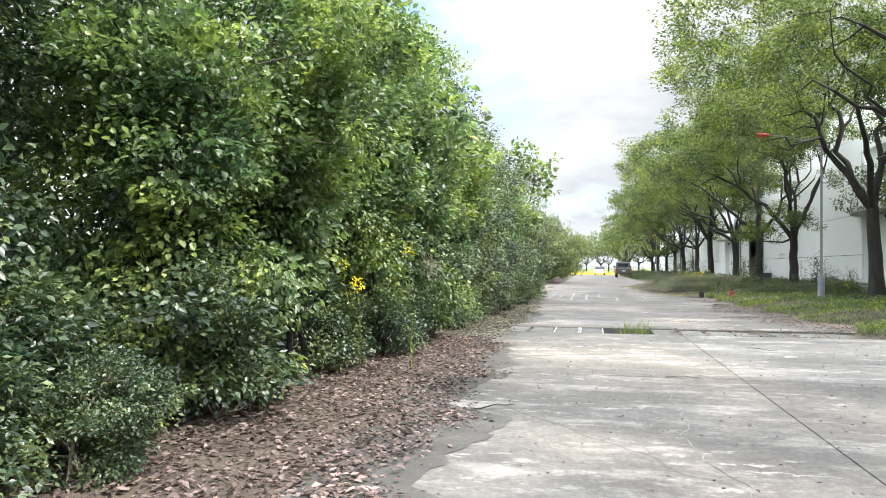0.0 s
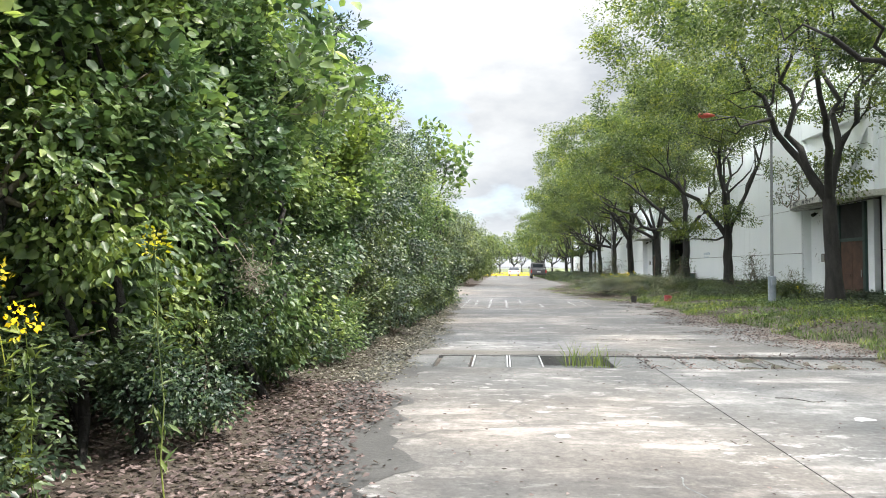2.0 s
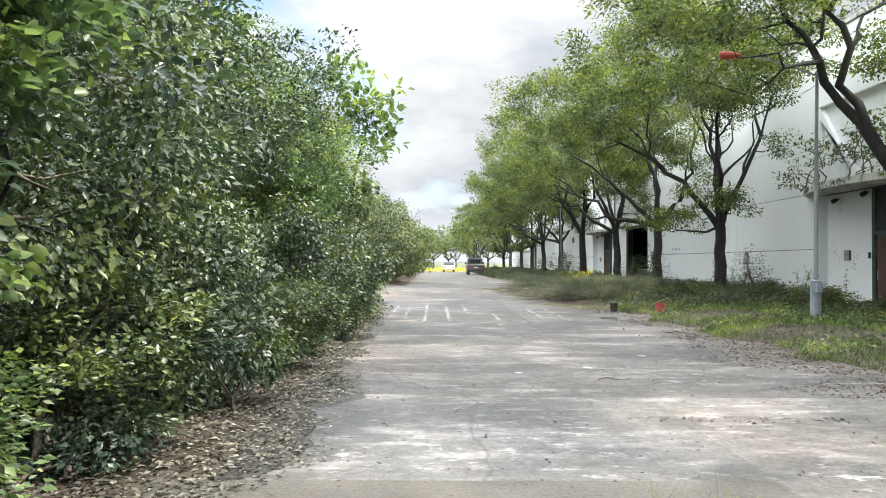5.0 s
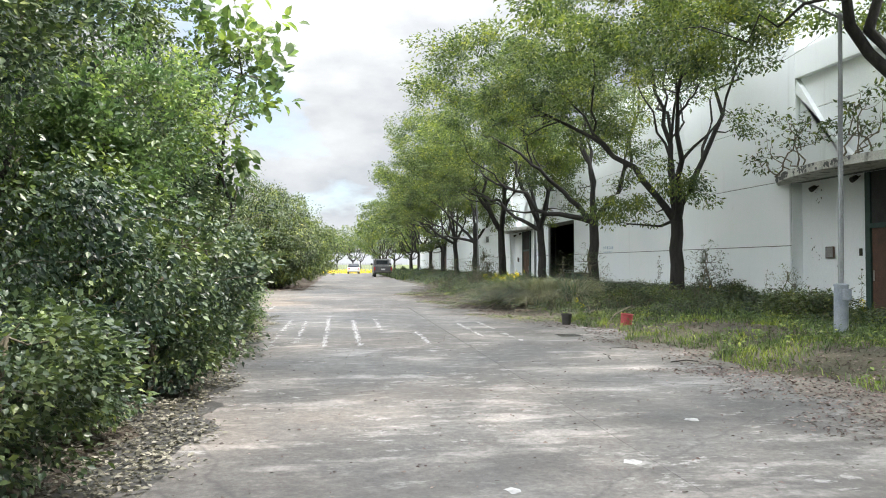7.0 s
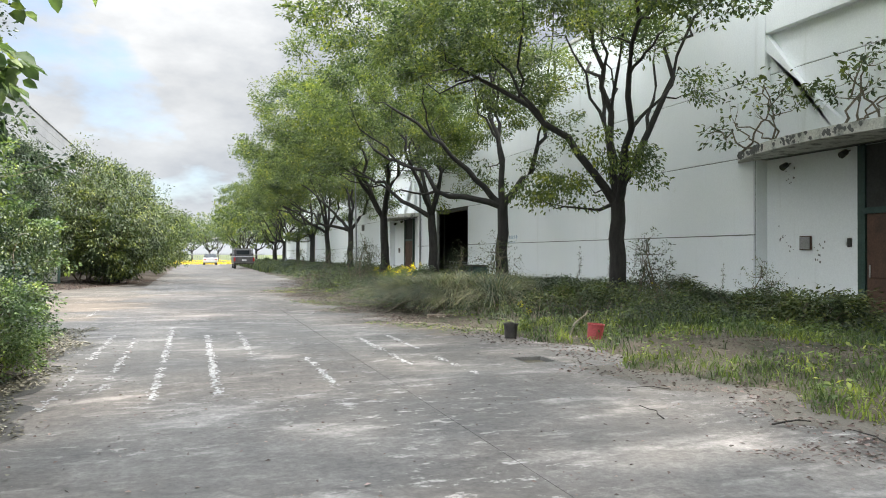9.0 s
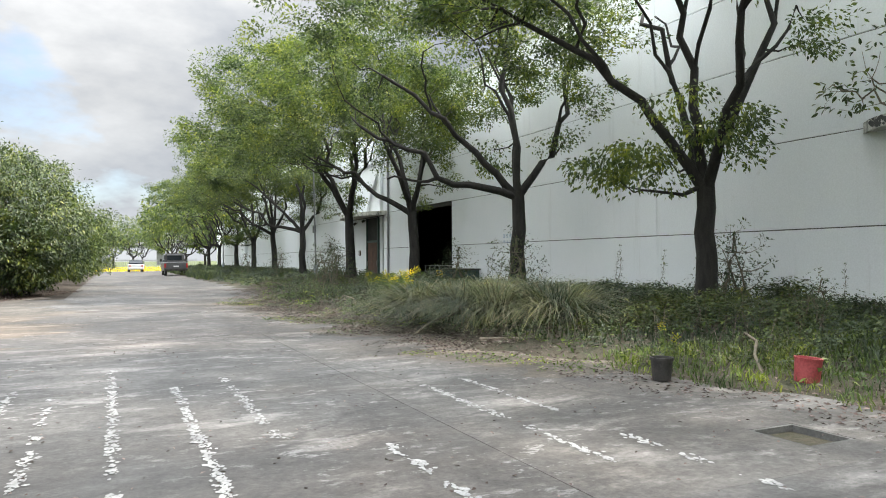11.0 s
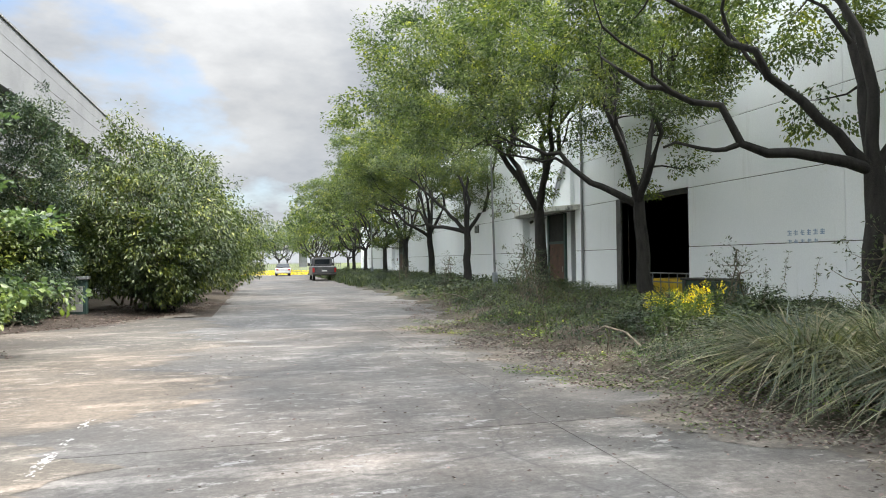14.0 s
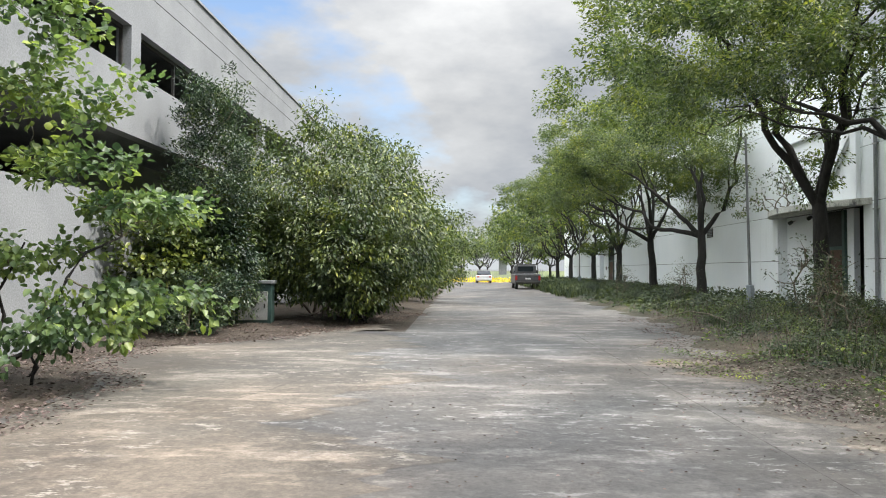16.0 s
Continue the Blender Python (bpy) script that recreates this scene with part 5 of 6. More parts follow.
pick.materials.append(M["steel"])
for i in range(100):
    ob = part("picket", pick, None, fence)
    ob.location = (-15.9 + i * 0.25, 124.47, 0)
rng = np.random.default_rng(77)


def flower_field(name, x0, x1, y0, y1, n, h, label):
    pos = np.stack([rng.uniform(x0, x1, n), rng.uniform(y0, y1, n), rng.uniform(-0.4, h, n)], 1)
    way = rng.normal(size=(n, 3)) + np.array([0, 0, 0.8])
    up = rng.normal(size=(n, 3))
    me = leaves(name, pos, way, up, rng.uniform(0.12, 0.3, n), rng.uniform(0.08, 0.16, n), M["yellow"])
    ob = tagged(part(name, me, None), label, "flowers", kind="stuff")
    return ob


flower_field("yellow_flowers", -18, 10, 125, 128, 7000, 0.45, "band of yellow wild flowers behind the fence")
via = tagged(new("viaduct"), "grey concrete viaduct in the distance", "viaduct")
part("deck", box(-260, 260, 330, 342, 6.4, 8.2), M["grey wall"], via)
part("barrier", box(-260, 260, 329.6, 329.95, 7.7, 9.0), M["steel"], via)
for i in range(18):
    part("pier", box(-255 + i * 30, -252 + i * 30, 333, 339, -0.5, 6.4), M["grey wall"], via)
for x, y, s in ((-13, 146, 2), (-21, 152, 1), (9, 140, 3), (-3, 158, 1), (2.5, 175, 1), (7, 150, 2), (-7.5, 141, 1), (12, 142, 2), (-1, 190, 1), (5, 200, 2), (-9, 185, 0), (17, 150, 2), (26, 158, 1), (-30, 160, 2), (-40, 150, 1), (6.5, 134, 2), (-9, 136, 0), (-16, 134, 2)):
    copy_thing(tree_far, pose(x, y, -0.6, 0, 0, 40 * s + x * 7))
copy_thing(tree_far, pose(-6.5, 150, -0.6))
# ---------------------------------------------------------------- grass, weeds, litter
rng = np.random.default_rng(9)


def blades(name, pos, height, width, mat, bend=0.4, lean=None):
    """Grass: each blade two bent faces."""
    n = len(pos)
    a = rng.uniform(0, 6.28, n)
    side = np.stack([np.cos(a), np.sin(a), np.zeros(n)], 1)
    b = rng.uniform(0, 6.28, n)
    out = np.stack([np.cos(b), np.sin(b), np.zeros(n)], 1) if lean is None else lean
    h = height[:, None]
    w = width[:, None]
    k = (bend * rng.uniform(0.3, 1.3, n))[:, None]
    up = np.array([0, 0, 1.0])
    mid = pos + up * h * 0.6 + out * h * k * 0.35
    tip = pos + up * h * (1 - 0.35 * k) + out * h * k
    v = np.stack([pos - side * w, pos + side * w, mid + side * w * 0.8, mid - side * w * 0.8, tip], 1).reshape(-1, 3)
    q = np.arange(n)[:, None] * 5
    tri = np.concatenate([q + np.array([0, 1, 2]), q + np.array([0, 2, 3]), q + np.array([3, 2, 4])], 0)
    return raw_mesh(name, v, tri, mat)


def on_right(n, y0, y1, x0=0.2, x1=6.5, power=1.0):
    y = rng.uniform(y0, y1, n)
    x = edge_right(y) + x0 + (x1 - x0) * rng.uniform(0, 1, n) ** power
    keep = x < 11.3
    x, y = x[keep], y[keep]
    return np.stack([x, y, rise_right(x, y) - 0.02], 1)


p = on_right(56000, 15, 34, 0.2, 6.5)
patchy = np.sin(p[:, 0] * 1.7 + 0.6 * np.sin(p[:, 1] * 1.1)) + np.sin(p[:, 1] * 1.3 + p[:, 0] * 0.7) + rng.normal(size=len(p)) * 0.5
p = p[patchy > -0.6]
tagged(part("grass", blades("grass", p, rng.uniform(0.04, 0.2, len(p)), rng.uniform(0.004, 0.009, len(p)), M["grass"], 0.8), None), "short bright grass on the verge", "grass", kind="stuff")
p = on_right(60000, 31, 75, 1.2, 7.5)
patchy = np.sin(p[:, 0] * 1.3 + 0.9 * np.sin(p[:, 1] * 0.8)) + np.sin(p[:, 1] * 0.9 + p[:, 0] * 0.5) + rng.normal(size=len(p)) * 0.5
p = p[patchy > -0.1]
tagged(part("weeds", blades("weeds", p, rng.uniform(0.06, 0.36, len(p)) * rng.uniform(0.5, 1, len(p)), rng.uniform(0.005, 0.012, len(p)), M["weed"], 0.6), None), "rank dark weeds under the trees", "weeds", kind="stuff")
p = on_right(26000, 75, 123, 0.3, 7)
tagged(part("far_weeds", blades("far_weeds", p, rng.uniform(0.2, 0.7, len(p)), rng.uniform(0.012, 0.025, len(p)), M["weed"], 0.6), None), "rank weeds along the far verge", "weeds", kind="stuff")


def flat_leaves(name, x, y, z, size, mat, label, category="leaf litter"):
    n = len(x)
    pos = np.stack([x, y, z], 1)
    a = rng.uniform(0, 6.28, n)
    way = np.stack([np.cos(a), np.sin(a), rng.normal(size=n) * 0.15], 1)
    up = np.stack([rng.normal(size=n) * 0.35, rng.normal(size=n) * 0.35, np.ones(n)], 1)
    s = size * rng.uniform(0.6, 1.3, n)
    me = leaves(name, pos, way, up, s, s * 0.5, mat)
    return tagged(part(name, me, None), label, category, kind="stuff")


y = np.concatenate([rng.uniform(-1, 36, 62000), rng.uniform(40, 62, 12000)])
x = edge_left(y) + 0.12 - rng.uniform(0, 1, 74000) ** 1.3 * 3.0 + rng.normal(size=74000) * 0.12
keep = x > -8.5
x, y = x[keep], y[keep]
mask = (y < 13) | (y > 38)
flat_leaves("leaf_litter", x[mask], y[mask], np.maximum(rise_left(x, y), 0)[mask] + rng.uniform(0.005, 0.05, mask.sum()), 0.06, M["litter"], "brown and pinkish fallen leaves under the hedge")
flat_leaves("faded_leaf_litter", x[~mask], y[~mask], np.maximum(rise_left(x, y), 0)[~mask] + rng.uniform(0.005, 0.05, (~mask).sum()), 0.055, M["litter pale"], "faded grey-green fallen leaves by the road edge")
p = on_right(24000, 15, 60, -0.6, 3.0, 1.0)
flat_leaves("verge_litter", p[:, 0], p[:, 1], np.maximum(p[:, 2] + 0.02, 0) + rng.uniform(0.006, 0.03, len(p)), 0.055, M["litter"], "dead leaves along the verge")
n = 5200
flat_leaves("scattered_leaves", rng.uniform(-2.3, 4.8, n), rng.uniform(1, 62, n), np.full(n, 0.006), 0.038, M["litter"], "single dry leaves scattered over the concrete")

y = rng.uniform(35.5, 50, 13000)
x = edge_right(y) + 0.35 + rng.normal(size=13000) * 0.6 + 0.35 * np.sin(y * 2.7)
z = np.maximum(rise_right(x, y), 0) + rng.uniform(0.006, 0.045, 13000)
half = rng.random(13000) < 0.55
flat_leaves("brown_litter", x[half], y[half], z[half], 0.05, M["litter"], "thick brown leaf litter along the road edge")
flat_leaves("pale_litter", x[~half], y[~half], z[~half], 0.05, M["litter pale"], "pale faded leaf litter along the road edge")
y = rng.uniform(16.2, 25.5, 5200)
x = edge_right(y) - 1.3 + 2.2 * rng.uniform(0, 1, 5200) + 0.35 * np.sin(y * 3.1)
flat_leaves("near_verge_litter", x, y, np.maximum(rise_right(x, y), 0) + rng.uniform(0.006, 0.03, 5200), 0.045, M["litter"], "dead leaves swept to the concrete edge")

# low plants
W1 = [((0, 0, 0.4), (0.7, 0.8, 0.35)), ((0.4, 0.4, 0.6), (0.5, 0.5, 0.4)), ((-0.3, -0.3, 0.6), (0.5, 0.5, 0.35))]
w1 = grown_bush("weed_bush", 301, arr(W1), 150, 26, M["weed"], (0.1, 0.035), "low dark green weedy bush", "bush", 7, (0.2, 0.42), False, "verge bushes", wood=M["twig"], shell=0.15)
w2 = grown_bush("weed_bush", 302, arr([((0, 0, 0.6), (0.6, 0.7, 0.5)), ((0.1, 0.2, 1.1), (0.45, 0.45, 0.5))]), 110, 22, M["weed"], (0.11, 0.045), "upright dark leafy bush against the wall", "bush", 6, (0.2, 0.4), False, "verge bushes", wood=M["twig"], shell=0.1)
used = set()
rb = random.Random(4)
spots = [(7.7, 38.2, 0), (7.9, 36.9, 0), (8.1, 40.2, 0), (7.2, 41.8, 0), (7.0, 35.0, 0), (7.8, 35.2, 0), (5.6, 41.4, 0), (8.4, 36.0, 0), (8.9, 34.2, 0), (8.6, 39.2, 0), (8.6, 41.0, 0), (7.3, 41.2, 0), (6.4, 41.6, 0), (6.2, 43.2, 0), (7.4, 43.6, 0), (6.5, 45.2, 0), (5.3, 44.6, 0), (9.6, 45.8, 0),
         (6.3, 42.2, 1), (7.2, 42.9, 1), (6.0, 44.0, 1), (7.0, 44.6, 1), (6.9, 46.0, 1), (8.0, 46.4, 1), (7.6, 45.2, 1), (8.3, 44.2, 1), (9.9, 42.3, 1), (10.6, 38.4, 0), (10.5, 40.0, 0), (7.8, 47.8, 0), (10.2, 33.4, 0), (10.8, 35.6, 1), (9.9, 58.0, 1), (7.4, 63, 0), (6.6, 68, 0), (7.5, 72, 0), (6.5, 78, 0), (7.6, 84, 1), (6.8, 90, 0), (7.3, 96, 0), (7, 103, 1), (10.4, 28, 0), (9.9, 24.5, 0), (9.4, 30.8, 0)]
for x, y, k in spots:
    m = pose(x, y, float(rise_right(np.array(x), np.array(y))), 0, 0, rb.uniform(0, 360)) @ Matrix.Diagonal((rb.uniform(0.8, 1.3), rb.uniform(0.8, 1.3), rb.uniform(0.6, 1.05) * (0.6 if k and 40.5 < y < 49 else 1.0), 1))
    if k in used:
        copy_thing((w1, w2)[k], m)
    else:
        used.add(k)
        (w1, w2)[k].matrix_basis = m


def silvergrass(seed, n, h):
    q = np.random.default_rng(seed)
    a = q.uniform(0, 6.28, n)
    r = 0.45 * q.uniform(0, 1, n) ** 0.5
    pos = np.stack([np.cos(a) * r, np.sin(a) * r, np.full(n, -0.05)], 1)
    b = a + q.normal(size=n) * 0.5
    out = np.stack([np.cos(b), np.sin(b), np.zeros(n)], 1)
    ob = new("silvergrass")
    dry = q.random(n) < 0.22
    t = np.linspace(0, 1, 6)[None, :, None]
    hh = (h * q.uniform(0.6, 1.15, n))[:, None, None]
    k = q.uniform(0.7, 1.55, n)[:, None, None]
    c = pos[:, None] + np.array([0, 0, 1.0]) * hh * (t - 0.62 * k * t ** 2.4) + out[:, None] * hh * k * t ** 1.7 * 0.9
    side = np.stack([-np.sin(b), np.cos(b), np.zeros(n)], 1)[:, None]
    w = 0.0085 * (1 - t ** 2 * 0.9)
    v = np.stack([c - side * w, c + side * w], 2).reshape(-1, 3)
    for name, some, mat, label in (("green_blade", ~dry, M["silver"], "grey-green arching blades"), ("dry_blade", dry, M["straw"], "dry straw-coloured blades")):
        vv = v.reshape(n, 12, 3)[some].reshape(-1, 3)
        base = np.arange(int(some.sum()))[:, None] * 12
        f = np.concatenate([np.stack([base + 2 * i, base + 2 * i + 1, base + 2 * i + 3, base + 2 * i + 2], -1).reshape(-1, 4) for i in range(5)])
        tagged(part(name, raw_mesh(name, vv, f, mat), None, ob, label), kind="stuff")
    return tagged(ob, "arching clump of grey-green silvergrass", "grass clump", "silvergrass clumps")


sg = silvergrass(5, 1150, 1.6)
sg.matrix_basis = pose(5.1, 38.6, 0.08)
for x, y, t in ((5.9, 37.6, 40), (6.5, 38.6, 50), (6.1, 39.6, 100), (6.9, 37.6, 200), (5.3, 39.8, 150), (7.3, 38.8, 20), (6.6, 36.7, 80), (7.1, 40.2, 260)):
    copy_thing(sg, pose(x - 0.5, y, 0.1, 0, 0, t))


def goldenrod(seed, n, h, spread):
    q = np.random.default_rng(seed)
    ob = new("goldenrod")
    stems, lp, heads = [], [], []
    for i in range(n):
        a, r = q.uniform(0, 6.28), spread * math.sqrt(q.uniform(0, 1))
        foot = np.array([math.cos(a) * r, math.sin(a) * r, -0.05])
        top = foot + np.array([q.normal() * 0.12, q.normal() * 0.12, h * q.uniform(0.6, 1.1)])
        path = limb_path(q, foot, top, 0.006, 0.003, 5, 0, 0.02)
        stems.append(path)
        lp += [foot + (top - foot) * u for u in np.linspace(0.2, 0.95, 12)]
        if q.uniform() < 0.42 or not heads:
            heads.append(top)
    tagged(part("stem_work", tubes("stem_work", stems, M["grass"], 4), None, ob), kind="stuff")
    lp = np.array(lp)
    tagged(part("foliage", leaves("foliage", *tuft(q, lp, np.full(len(lp), 0.06), 5, lp.mean(0), 0.1, 0.022, 0.1, 0.5), M["grass"]), None, ob), kind="stuff")
    heads = np.array(heads)
    tagged(part("flowers", leaves("flowers", *tuft(q, heads, np.full(len(heads), 0.09), 40, heads.mean(0), 0.035, 0.025, -0.3, 1.1), M["yellow"]), None, ob, "yellow flower heads"), kind="stuff")
    return tagged(ob, "tall goldenrod with yellow flower heads", "wild flowers", "goldenrod")


gr = goldenrod(6, 26, 0.95, 0.55)
gr.matrix_basis = pose(5.5, 43.4, 0.1)
copy_thing(gr, pose(6.2, 44.2, 0.1, 0, 0, 60))
gs = goldenrod(8, 5, 0.75, 0.16)
gs.matrix_basis = pose(5.0, 32.7, 0.05) @ Matrix.Diagonal((0.6, 0.6, 0.68, 1))
copy_thing(gs, pose(9.0, 28.6, 0.2, 0, 0, 90))
copy_thing(gs, pose(10.6, 36.6, 0.2, 0, 0, 30))
gd = goldenrod(7, 3, 1.45, 0.35)
gd.matrix_basis = pose(-2.75, 8.6, 0.05)

# grass in the open drain
q = np.random.default_rng(12)
n = 110
pos = np.stack([q.uniform(0.35, 0.95, n), q.uniform(14.6, 15.75, n), np.full(n, -0.4)], 1)
tagged(part("drain_grass", blades("drain_grass", pos, q.uniform(0.45, 0.85, n), q.uniform(0.004, 0.007, n), M["grass"], 0.45), None), "tall grass growing out of the open drain", "grass", kind="stuff")
n = 160
pos = np.stack([q.uniform(0.02, 0.95, n), q.uniform(14.6, 15.8, n), np.full(n, -0.4)], 1)
tagged(part("drain_weeds", blades("drain_weeds", pos, q.uniform(0.15, 0.35, n), q.uniform(0.008, 0.014, n), M["grass"], 0.9), None), "weeds in the open drain", "weeds", kind="stuff")

# dense leafy undergrowth between the trees
def leafy_carpet(name, n, y0, y1, x0, mat, size, tall, label):
    q = on_right(n, y0, y1, x0, 8.0)
    hump = 0.5 + 0.25 * np.sin(q[:, 0] * 1.9 + 1.3 * np.sin(q[:, 1] * 0.7)) + 0.25 * np.sin(q[:, 1] * 1.5 + q[:, 0] * 0.8)
    keep = rng.random(len(q)) < 0.35 + 0.65 * hump
    q, hump = q[keep], hump[keep]
    top = tall * (0.3 + 0.7 * hump) * (0.25 + 0.75 * smooth(x0, x0 + 1.4, q[:, 0] - edge_right(q[:, 1])))
    k = len(q)
    pos = q + np.stack([np.zeros(k), np.zeros(k), 0.02 + top * rng.uniform(0.25, 1, k) ** 0.7], 1)
    L = size * rng.uniform(0.5, 1.4, k)
    me = leaves(name, pos, rng.normal(size=(k, 3)) * np.array([1, 1, 0.45]), rng.normal(size=(k, 3)) * 0.55 + np.array([-0.2, -0.3, 0.8]), L, L * rng.uniform(0.25, 0.5, k), mat)
    tagged(part(name, me, None), label, "weeds", kind="stuff")


leafy_carpet("undergrowth", 110000, 31.5, 60, 0.9, M["weed"], 0.062, 0.5, "dense dark leafy weeds under the trees")
leafy_carpet("fresh_undergrowth", 16000, 31.5, 60, 1.0, M["grass"], 0.05, 0.6, "fresh green weed tips among dark weeds")
leafy_carpet("far_undergrowth", 40000, 60, 122, 0.6, M["weed"], 0.16, 0.6, "dense dark weeds along the far verge")
leafy_carpet("wall_undergrowth", 16000, 21, 31.5, 3.4, M["weed"], 0.08, 0.3, "low dark weeds in the shade by the wall")

p = on_right(4500, 32, 60, 0.5, 7.0)
p = p[np.sin(p[:, 0] * 1.6 + p[:, 1] * 0.9) + np.sin(p[:, 1] * 1.3) > -0.5]
tagged(part("dead_stems", blades("dead_stems", p, rng.uniform(0.25, 0.85, len(p)), rng.uniform(0.002, 0.0045, len(p)), M["litter"], 0.8), None), "dry brown weed stems among the leaves", "weeds", kind="stuff")
# broad low weeds between the grass
p = on_right(16000, 15, 60, 0.4, 6.5)
pp = p[np.sin(p[:, 0] * 2.3 + np.sin(p[:, 1] * 0.9) * 2) + np.sin(p[:, 1] * 1.7) > 0.1]
k = len(pp)
pos = pp + np.stack([np.zeros(k), np.zeros(k), rng.uniform(0.03, 0.22, k)], 1)
me = leaves("low_weeds", pos, rng.normal(size=(k, 3)) * np.array([1, 1, 0.3]), rng.normal(size=(k, 3)) * 0.4 + np.array([0, 0, 1]), rng.uniform(0.05, 0.12, k), rng.uniform(0.03, 0.06, k), M["grass"])
tagged(part("low_weeds", me, None), "low broad-leaved weeds covering the verge", "weeds", kind="stuff")
# grey weeds creeping over the concrete edge
p = on_right(9000, 33, 52, -0.9, 1.2)
keep = np.sin(p[:, 1] * 2.1 + p[:, 0] * 3) + np.sin(p[:, 1] * 0.8) > 0.35
p = p[keep]
k = len(p)
pos = np.stack([p[:, 0], p[:, 1], np.maximum(p[:, 2], 0) + rng.uniform(0.005, 0.06, k)], 1)
me = leaves("creeping_weeds", pos, rng.normal(size=(k, 3)) * np.array([1, 1, 0.3]), rng.normal(size=(k, 3)) * 0.3 + np.array([0, 0, 1]), rng.uniform(0.03, 0.06, k), rng.uniform(0.018, 0.035, k), M["grass"])
tagged(part("creeping_weeds", me, None), "creeping weeds spreading over the concrete", "weeds", kind="stuff")

# saplings rooted on the canopy
cs = grown_bush("canopy_sapling", 311, arr([((0, 0, 1.0), (0.5, 1.0, 0.5)), ((-0.2, 0.9, 0.4), (0.5, 0.7, 0.4)), ((-0.1, -0.8, 0.9), (0.4, 0.6, 0.4)), ((-0.35, 1.7, -0.5), (0.35, 0.6, 0.45))]), 80, 7, M["shrub"], (0.13, 0.052), "self-sown sapling growing on the canopy", "sapling", 6, (0.15, 0.3), True, wood=M["twig"], every=1)
cs.matrix_basis = pose(11.0, 33.4, 3.82)
copy_thing(cs, pose(11.0, 31.0, 3.82, 0, 0, 160))
copy_thing(cs, pose(11.0, 64.6, 3.82, 0, 0, 20))


def weed_stalk(h, seed):
    q = np.random.default_rng(seed)
    ob = new("weed_stalk")
    path = limb_path(q, (0, 0, -0.05), (q.normal() * 0.08, q.normal() * 0.08, h), 0.008, 0.003, 7, 0, 0.015)
    part("stem", tubes("stem", [path], M["twig"], 5), None, ob)
    at = np.array([c for c, _ in path])[2:]
    at = np.concatenate([at + (np.roll(at, -1, 0) - at) * u for u in (0.0, 0.33, 0.66)])[:-3]
    part("foliage", leaves("foliage", *tuft(q, at, np.full(len(at), 0.05), 5, at.mean(0), 0.075, 0.022, 0.1, 0.5), M["weed"]), None, ob)
    return tagged(ob, "tall thin weed stalk standing by the white wall", "weed", "weed stalks")


ws = weed_stalk(1.5, 3)
ws.matrix_basis = pose(10.9, 38.3, 0.15)
for x, y, t, k in ((10.8, 39.4, 50, 0.9), (10.6, 40.6, 90, 1.0), (11.0, 41.4, 10, 0.8), (10.9, 37.4, 200, 1.1), (11.1, 34.9, 70, 0.7), (10.9, 33.2, 120, 0.75), (10.4, 37.0, 300, 1.2), (9.7, 45.3, 30, 0.9), (10.2, 46.8, 10, 1.0), (10.8, 48.0, 80, 0.8), (9.2, 28.9, 80, 0.75)):
    copy_thing(ws, pose(x, y, 0.15, 0, 0, t) @ Matrix.Diagonal((k, k, k, 1)))


def stick(name, pts, r, label, mat, at, turn=0):
    q = np.random.default_rng(int(at[1] * 10))
    path = [(np.array(c, float) + q.normal(size=3) * 0.01, r * (1 - 0.6 * i / len(pts))) for i, c in enumerate(pts)]
    ob = tagged(part(name, tubes(name, [path], mat, 5), None), label, "branch", "fallen branches")
    ob.matrix_basis = pose(*at, 0, 0, turn)
    return ob


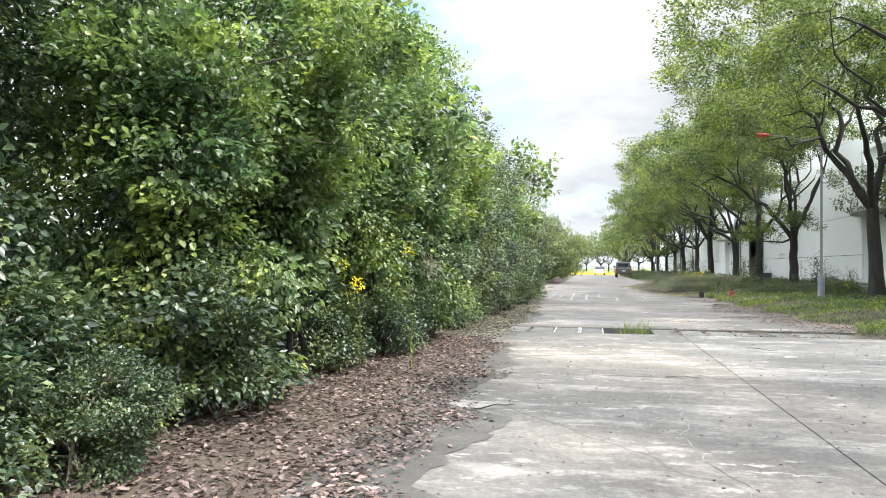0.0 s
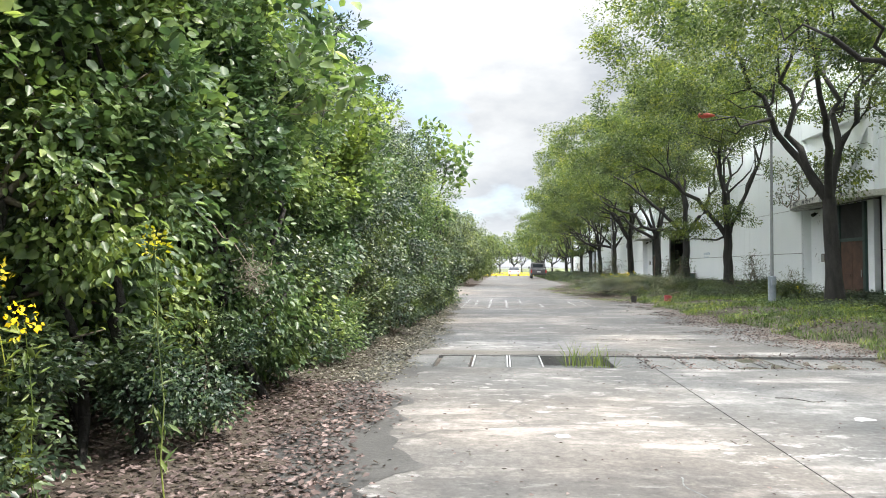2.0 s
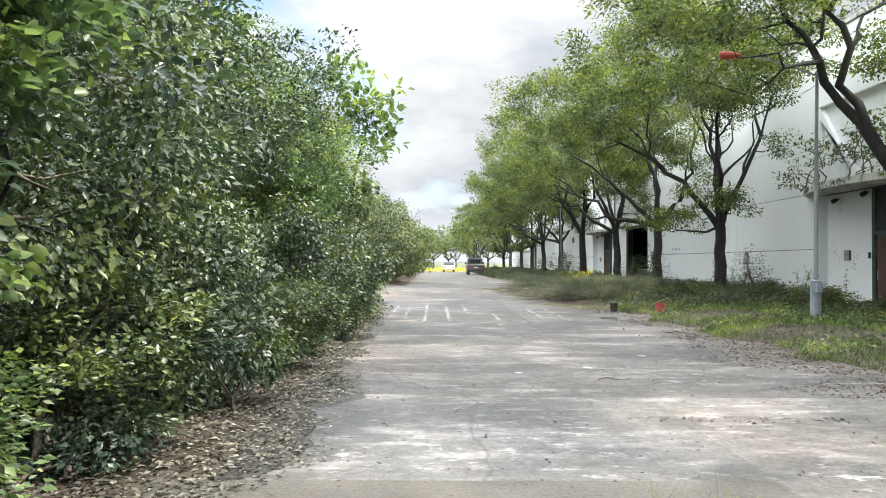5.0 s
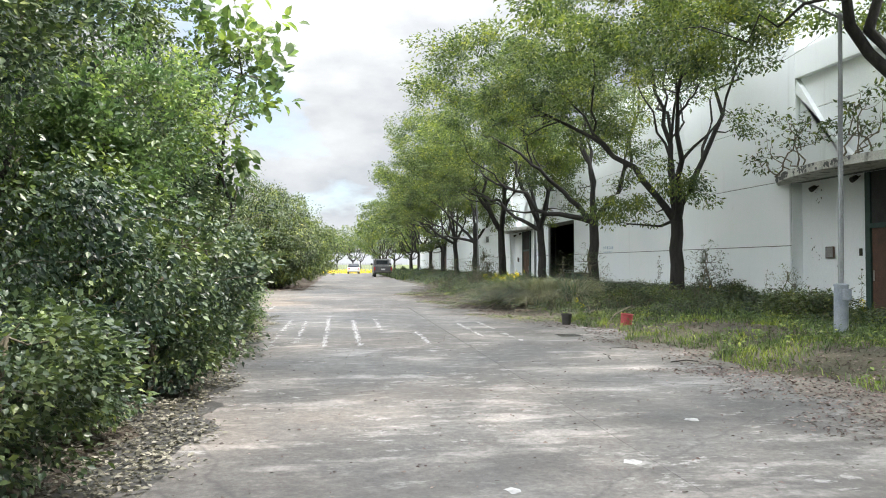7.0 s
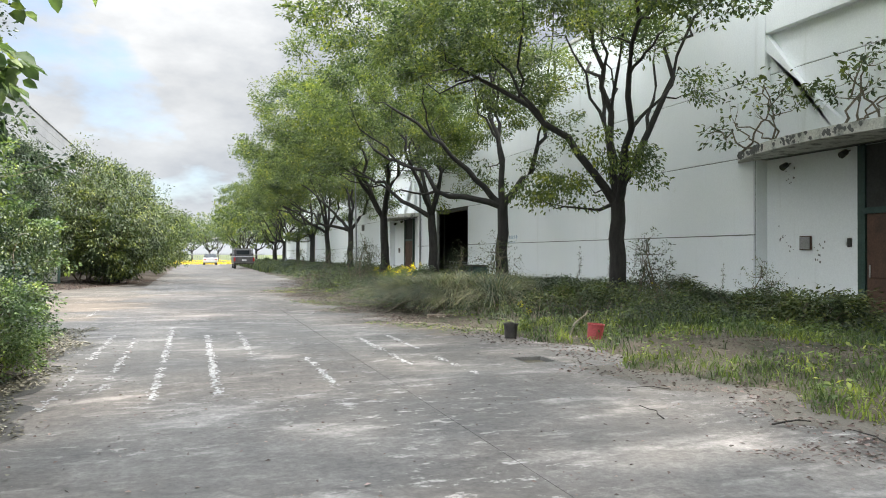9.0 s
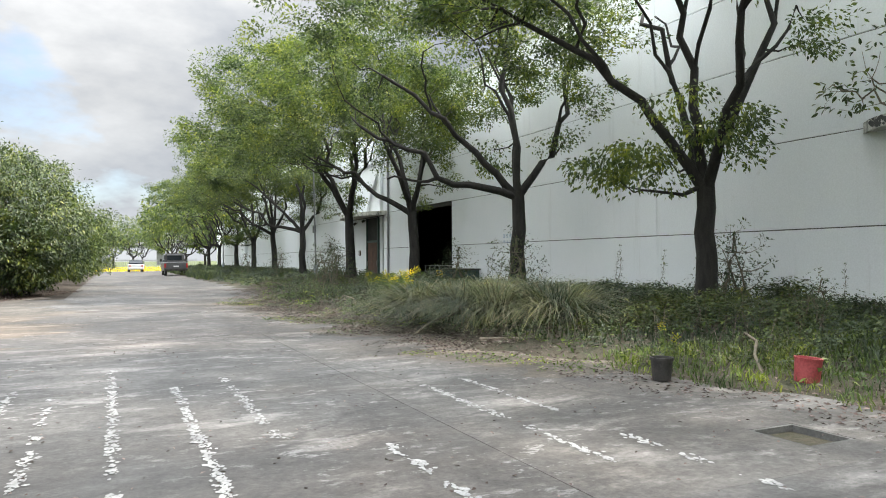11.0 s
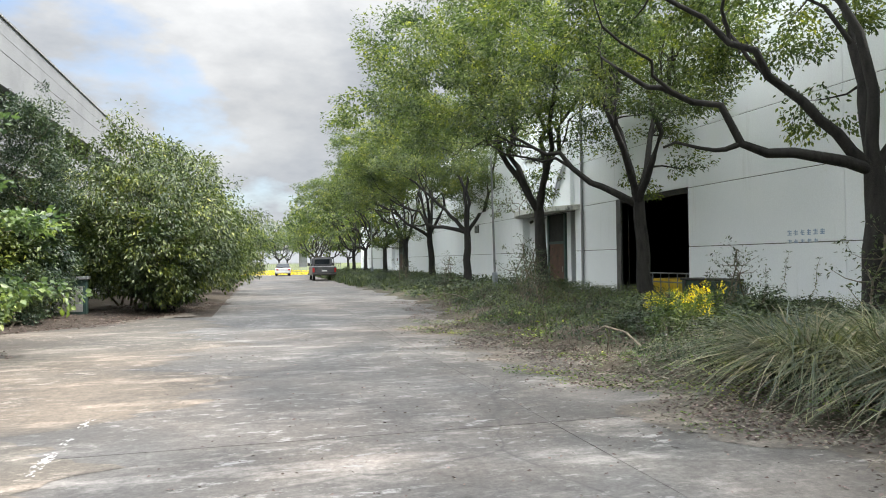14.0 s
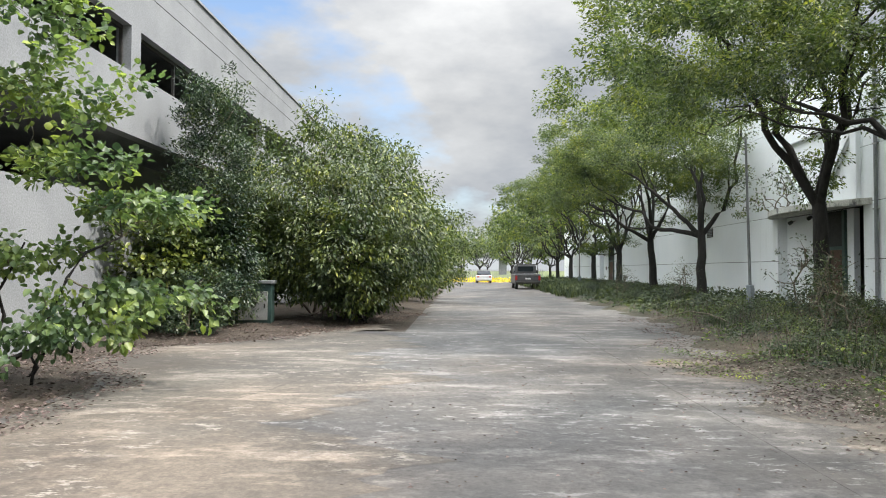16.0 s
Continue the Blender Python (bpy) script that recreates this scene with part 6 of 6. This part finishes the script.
B1 = [(0, 0, 0.0), (0.1, 0.03, 0.01), (0.2, 0.0, 0.02), (0.32, 0.06, 0.01), (0.42, 0.1, 0.0)]
for at, turn, r in (((-1.35, 6.6, 0.015), 20, 0.012), ((3.2, 26.5, 0.02), 70, 0.012), ((-2.6, 31.3, 0.02), -25, 0.014), ((3.9, 26.0, 0.02), -10, 0.016), ((4.2, 25.2, 0.03), 60, 0.014), ((0.6, 8.9, 0.01), 5, 0.006), ((2.2, 12.3, 0.01), -30, 0.008), ((1.2, 20.3, 0.01), 0, 0.006), ((4.1, 27.6, 0.02), 130, 0.01)):
    stick("fallen_branch", B1, r * 0.6, "thin dry branch lying on the concrete", M["bark"], at, turn)
B2 = [(0, 0, 0.02), (0.5, 0.1, 0.2), (1.0, 0.1, 0.32), (1.6, 0.25, 0.35), (2.2, 0.3, 0.2), (2.8, 0.45, 0.05)]
for at, turn in (((3.6, 37.4, 0.05), 15), ((5.2, 31.6, 0.05), 40), ((4.4, 42.4, 0.05), 80), ((4.8, 52.0, 0.05), 60), ((5.6, 55.0, 0.1), 110)):
    stick("fallen_branch", B2, 0.022, "pale broken branch lying in the weeds", M["twig"], at, turn)
# flaked white paint on the concrete
rp = random.Random(17)
for x, y in ((1.3, 21.4), (0.3, 20.9), (2.4, 22.6), (2.6, 11.4), (3.0, 17.2), (-0.1, 10.6)):
    bm = bmesh.new()
    r = rp.uniform(0.05, 0.11)
    bm.faces.new([bm.verts.new((x + r * rp.uniform(0.5, 1.1) * math.cos(a * 0.52), y + r * rp.uniform(0.5, 1.1) * math.sin(a * 0.52), 0.004)) for a in range(12)])
    tagged(part("paint_patch", bm, M["white line"]), "flaked patch of white paint on the concrete", "paint patch", "paint patches", "structure")

# straggly shrubs among the weeds
st = grown_bush("straggly_shrub", 321, arr([((0, 0, 0.9), (0.9, 0.9, 0.6)), ((0.3, 0.2, 1.5), (0.6, 0.7, 0.5)), ((-0.4, -0.2, 0.6), (0.7, 0.6, 0.4))]), 80, 11, M["weed"], (0.09, 0.035), "straggly half-bare shrub in the weeds", "shrub", 7, (0.15, 0.35), False, "straggly shrubs", wood=M["twig"], every=1, shell=0.2)
st.matrix_basis = pose(6.7, 53.2, 0.12)
for x, y, t, k in ((7.4, 54.8, 90, 1.1), (8.7, 42.3, 40, 1.0), (10.5, 36.9, 200, 0.95), (6.0, 51.2, 130, 0.8), (9.0, 46.6, 20, 0.9), (10.6, 32.9, 60, 0.6), (7.0, 64.0, 10, 0.9), (8.3, 33.4, 300, 0.5), (6.6, 71.5, 80, 0.9)):
    copy_thing(st, pose(x, y, 0.15, 0, 0, t) @ Matrix.Diagonal((k, k, k, 1)))
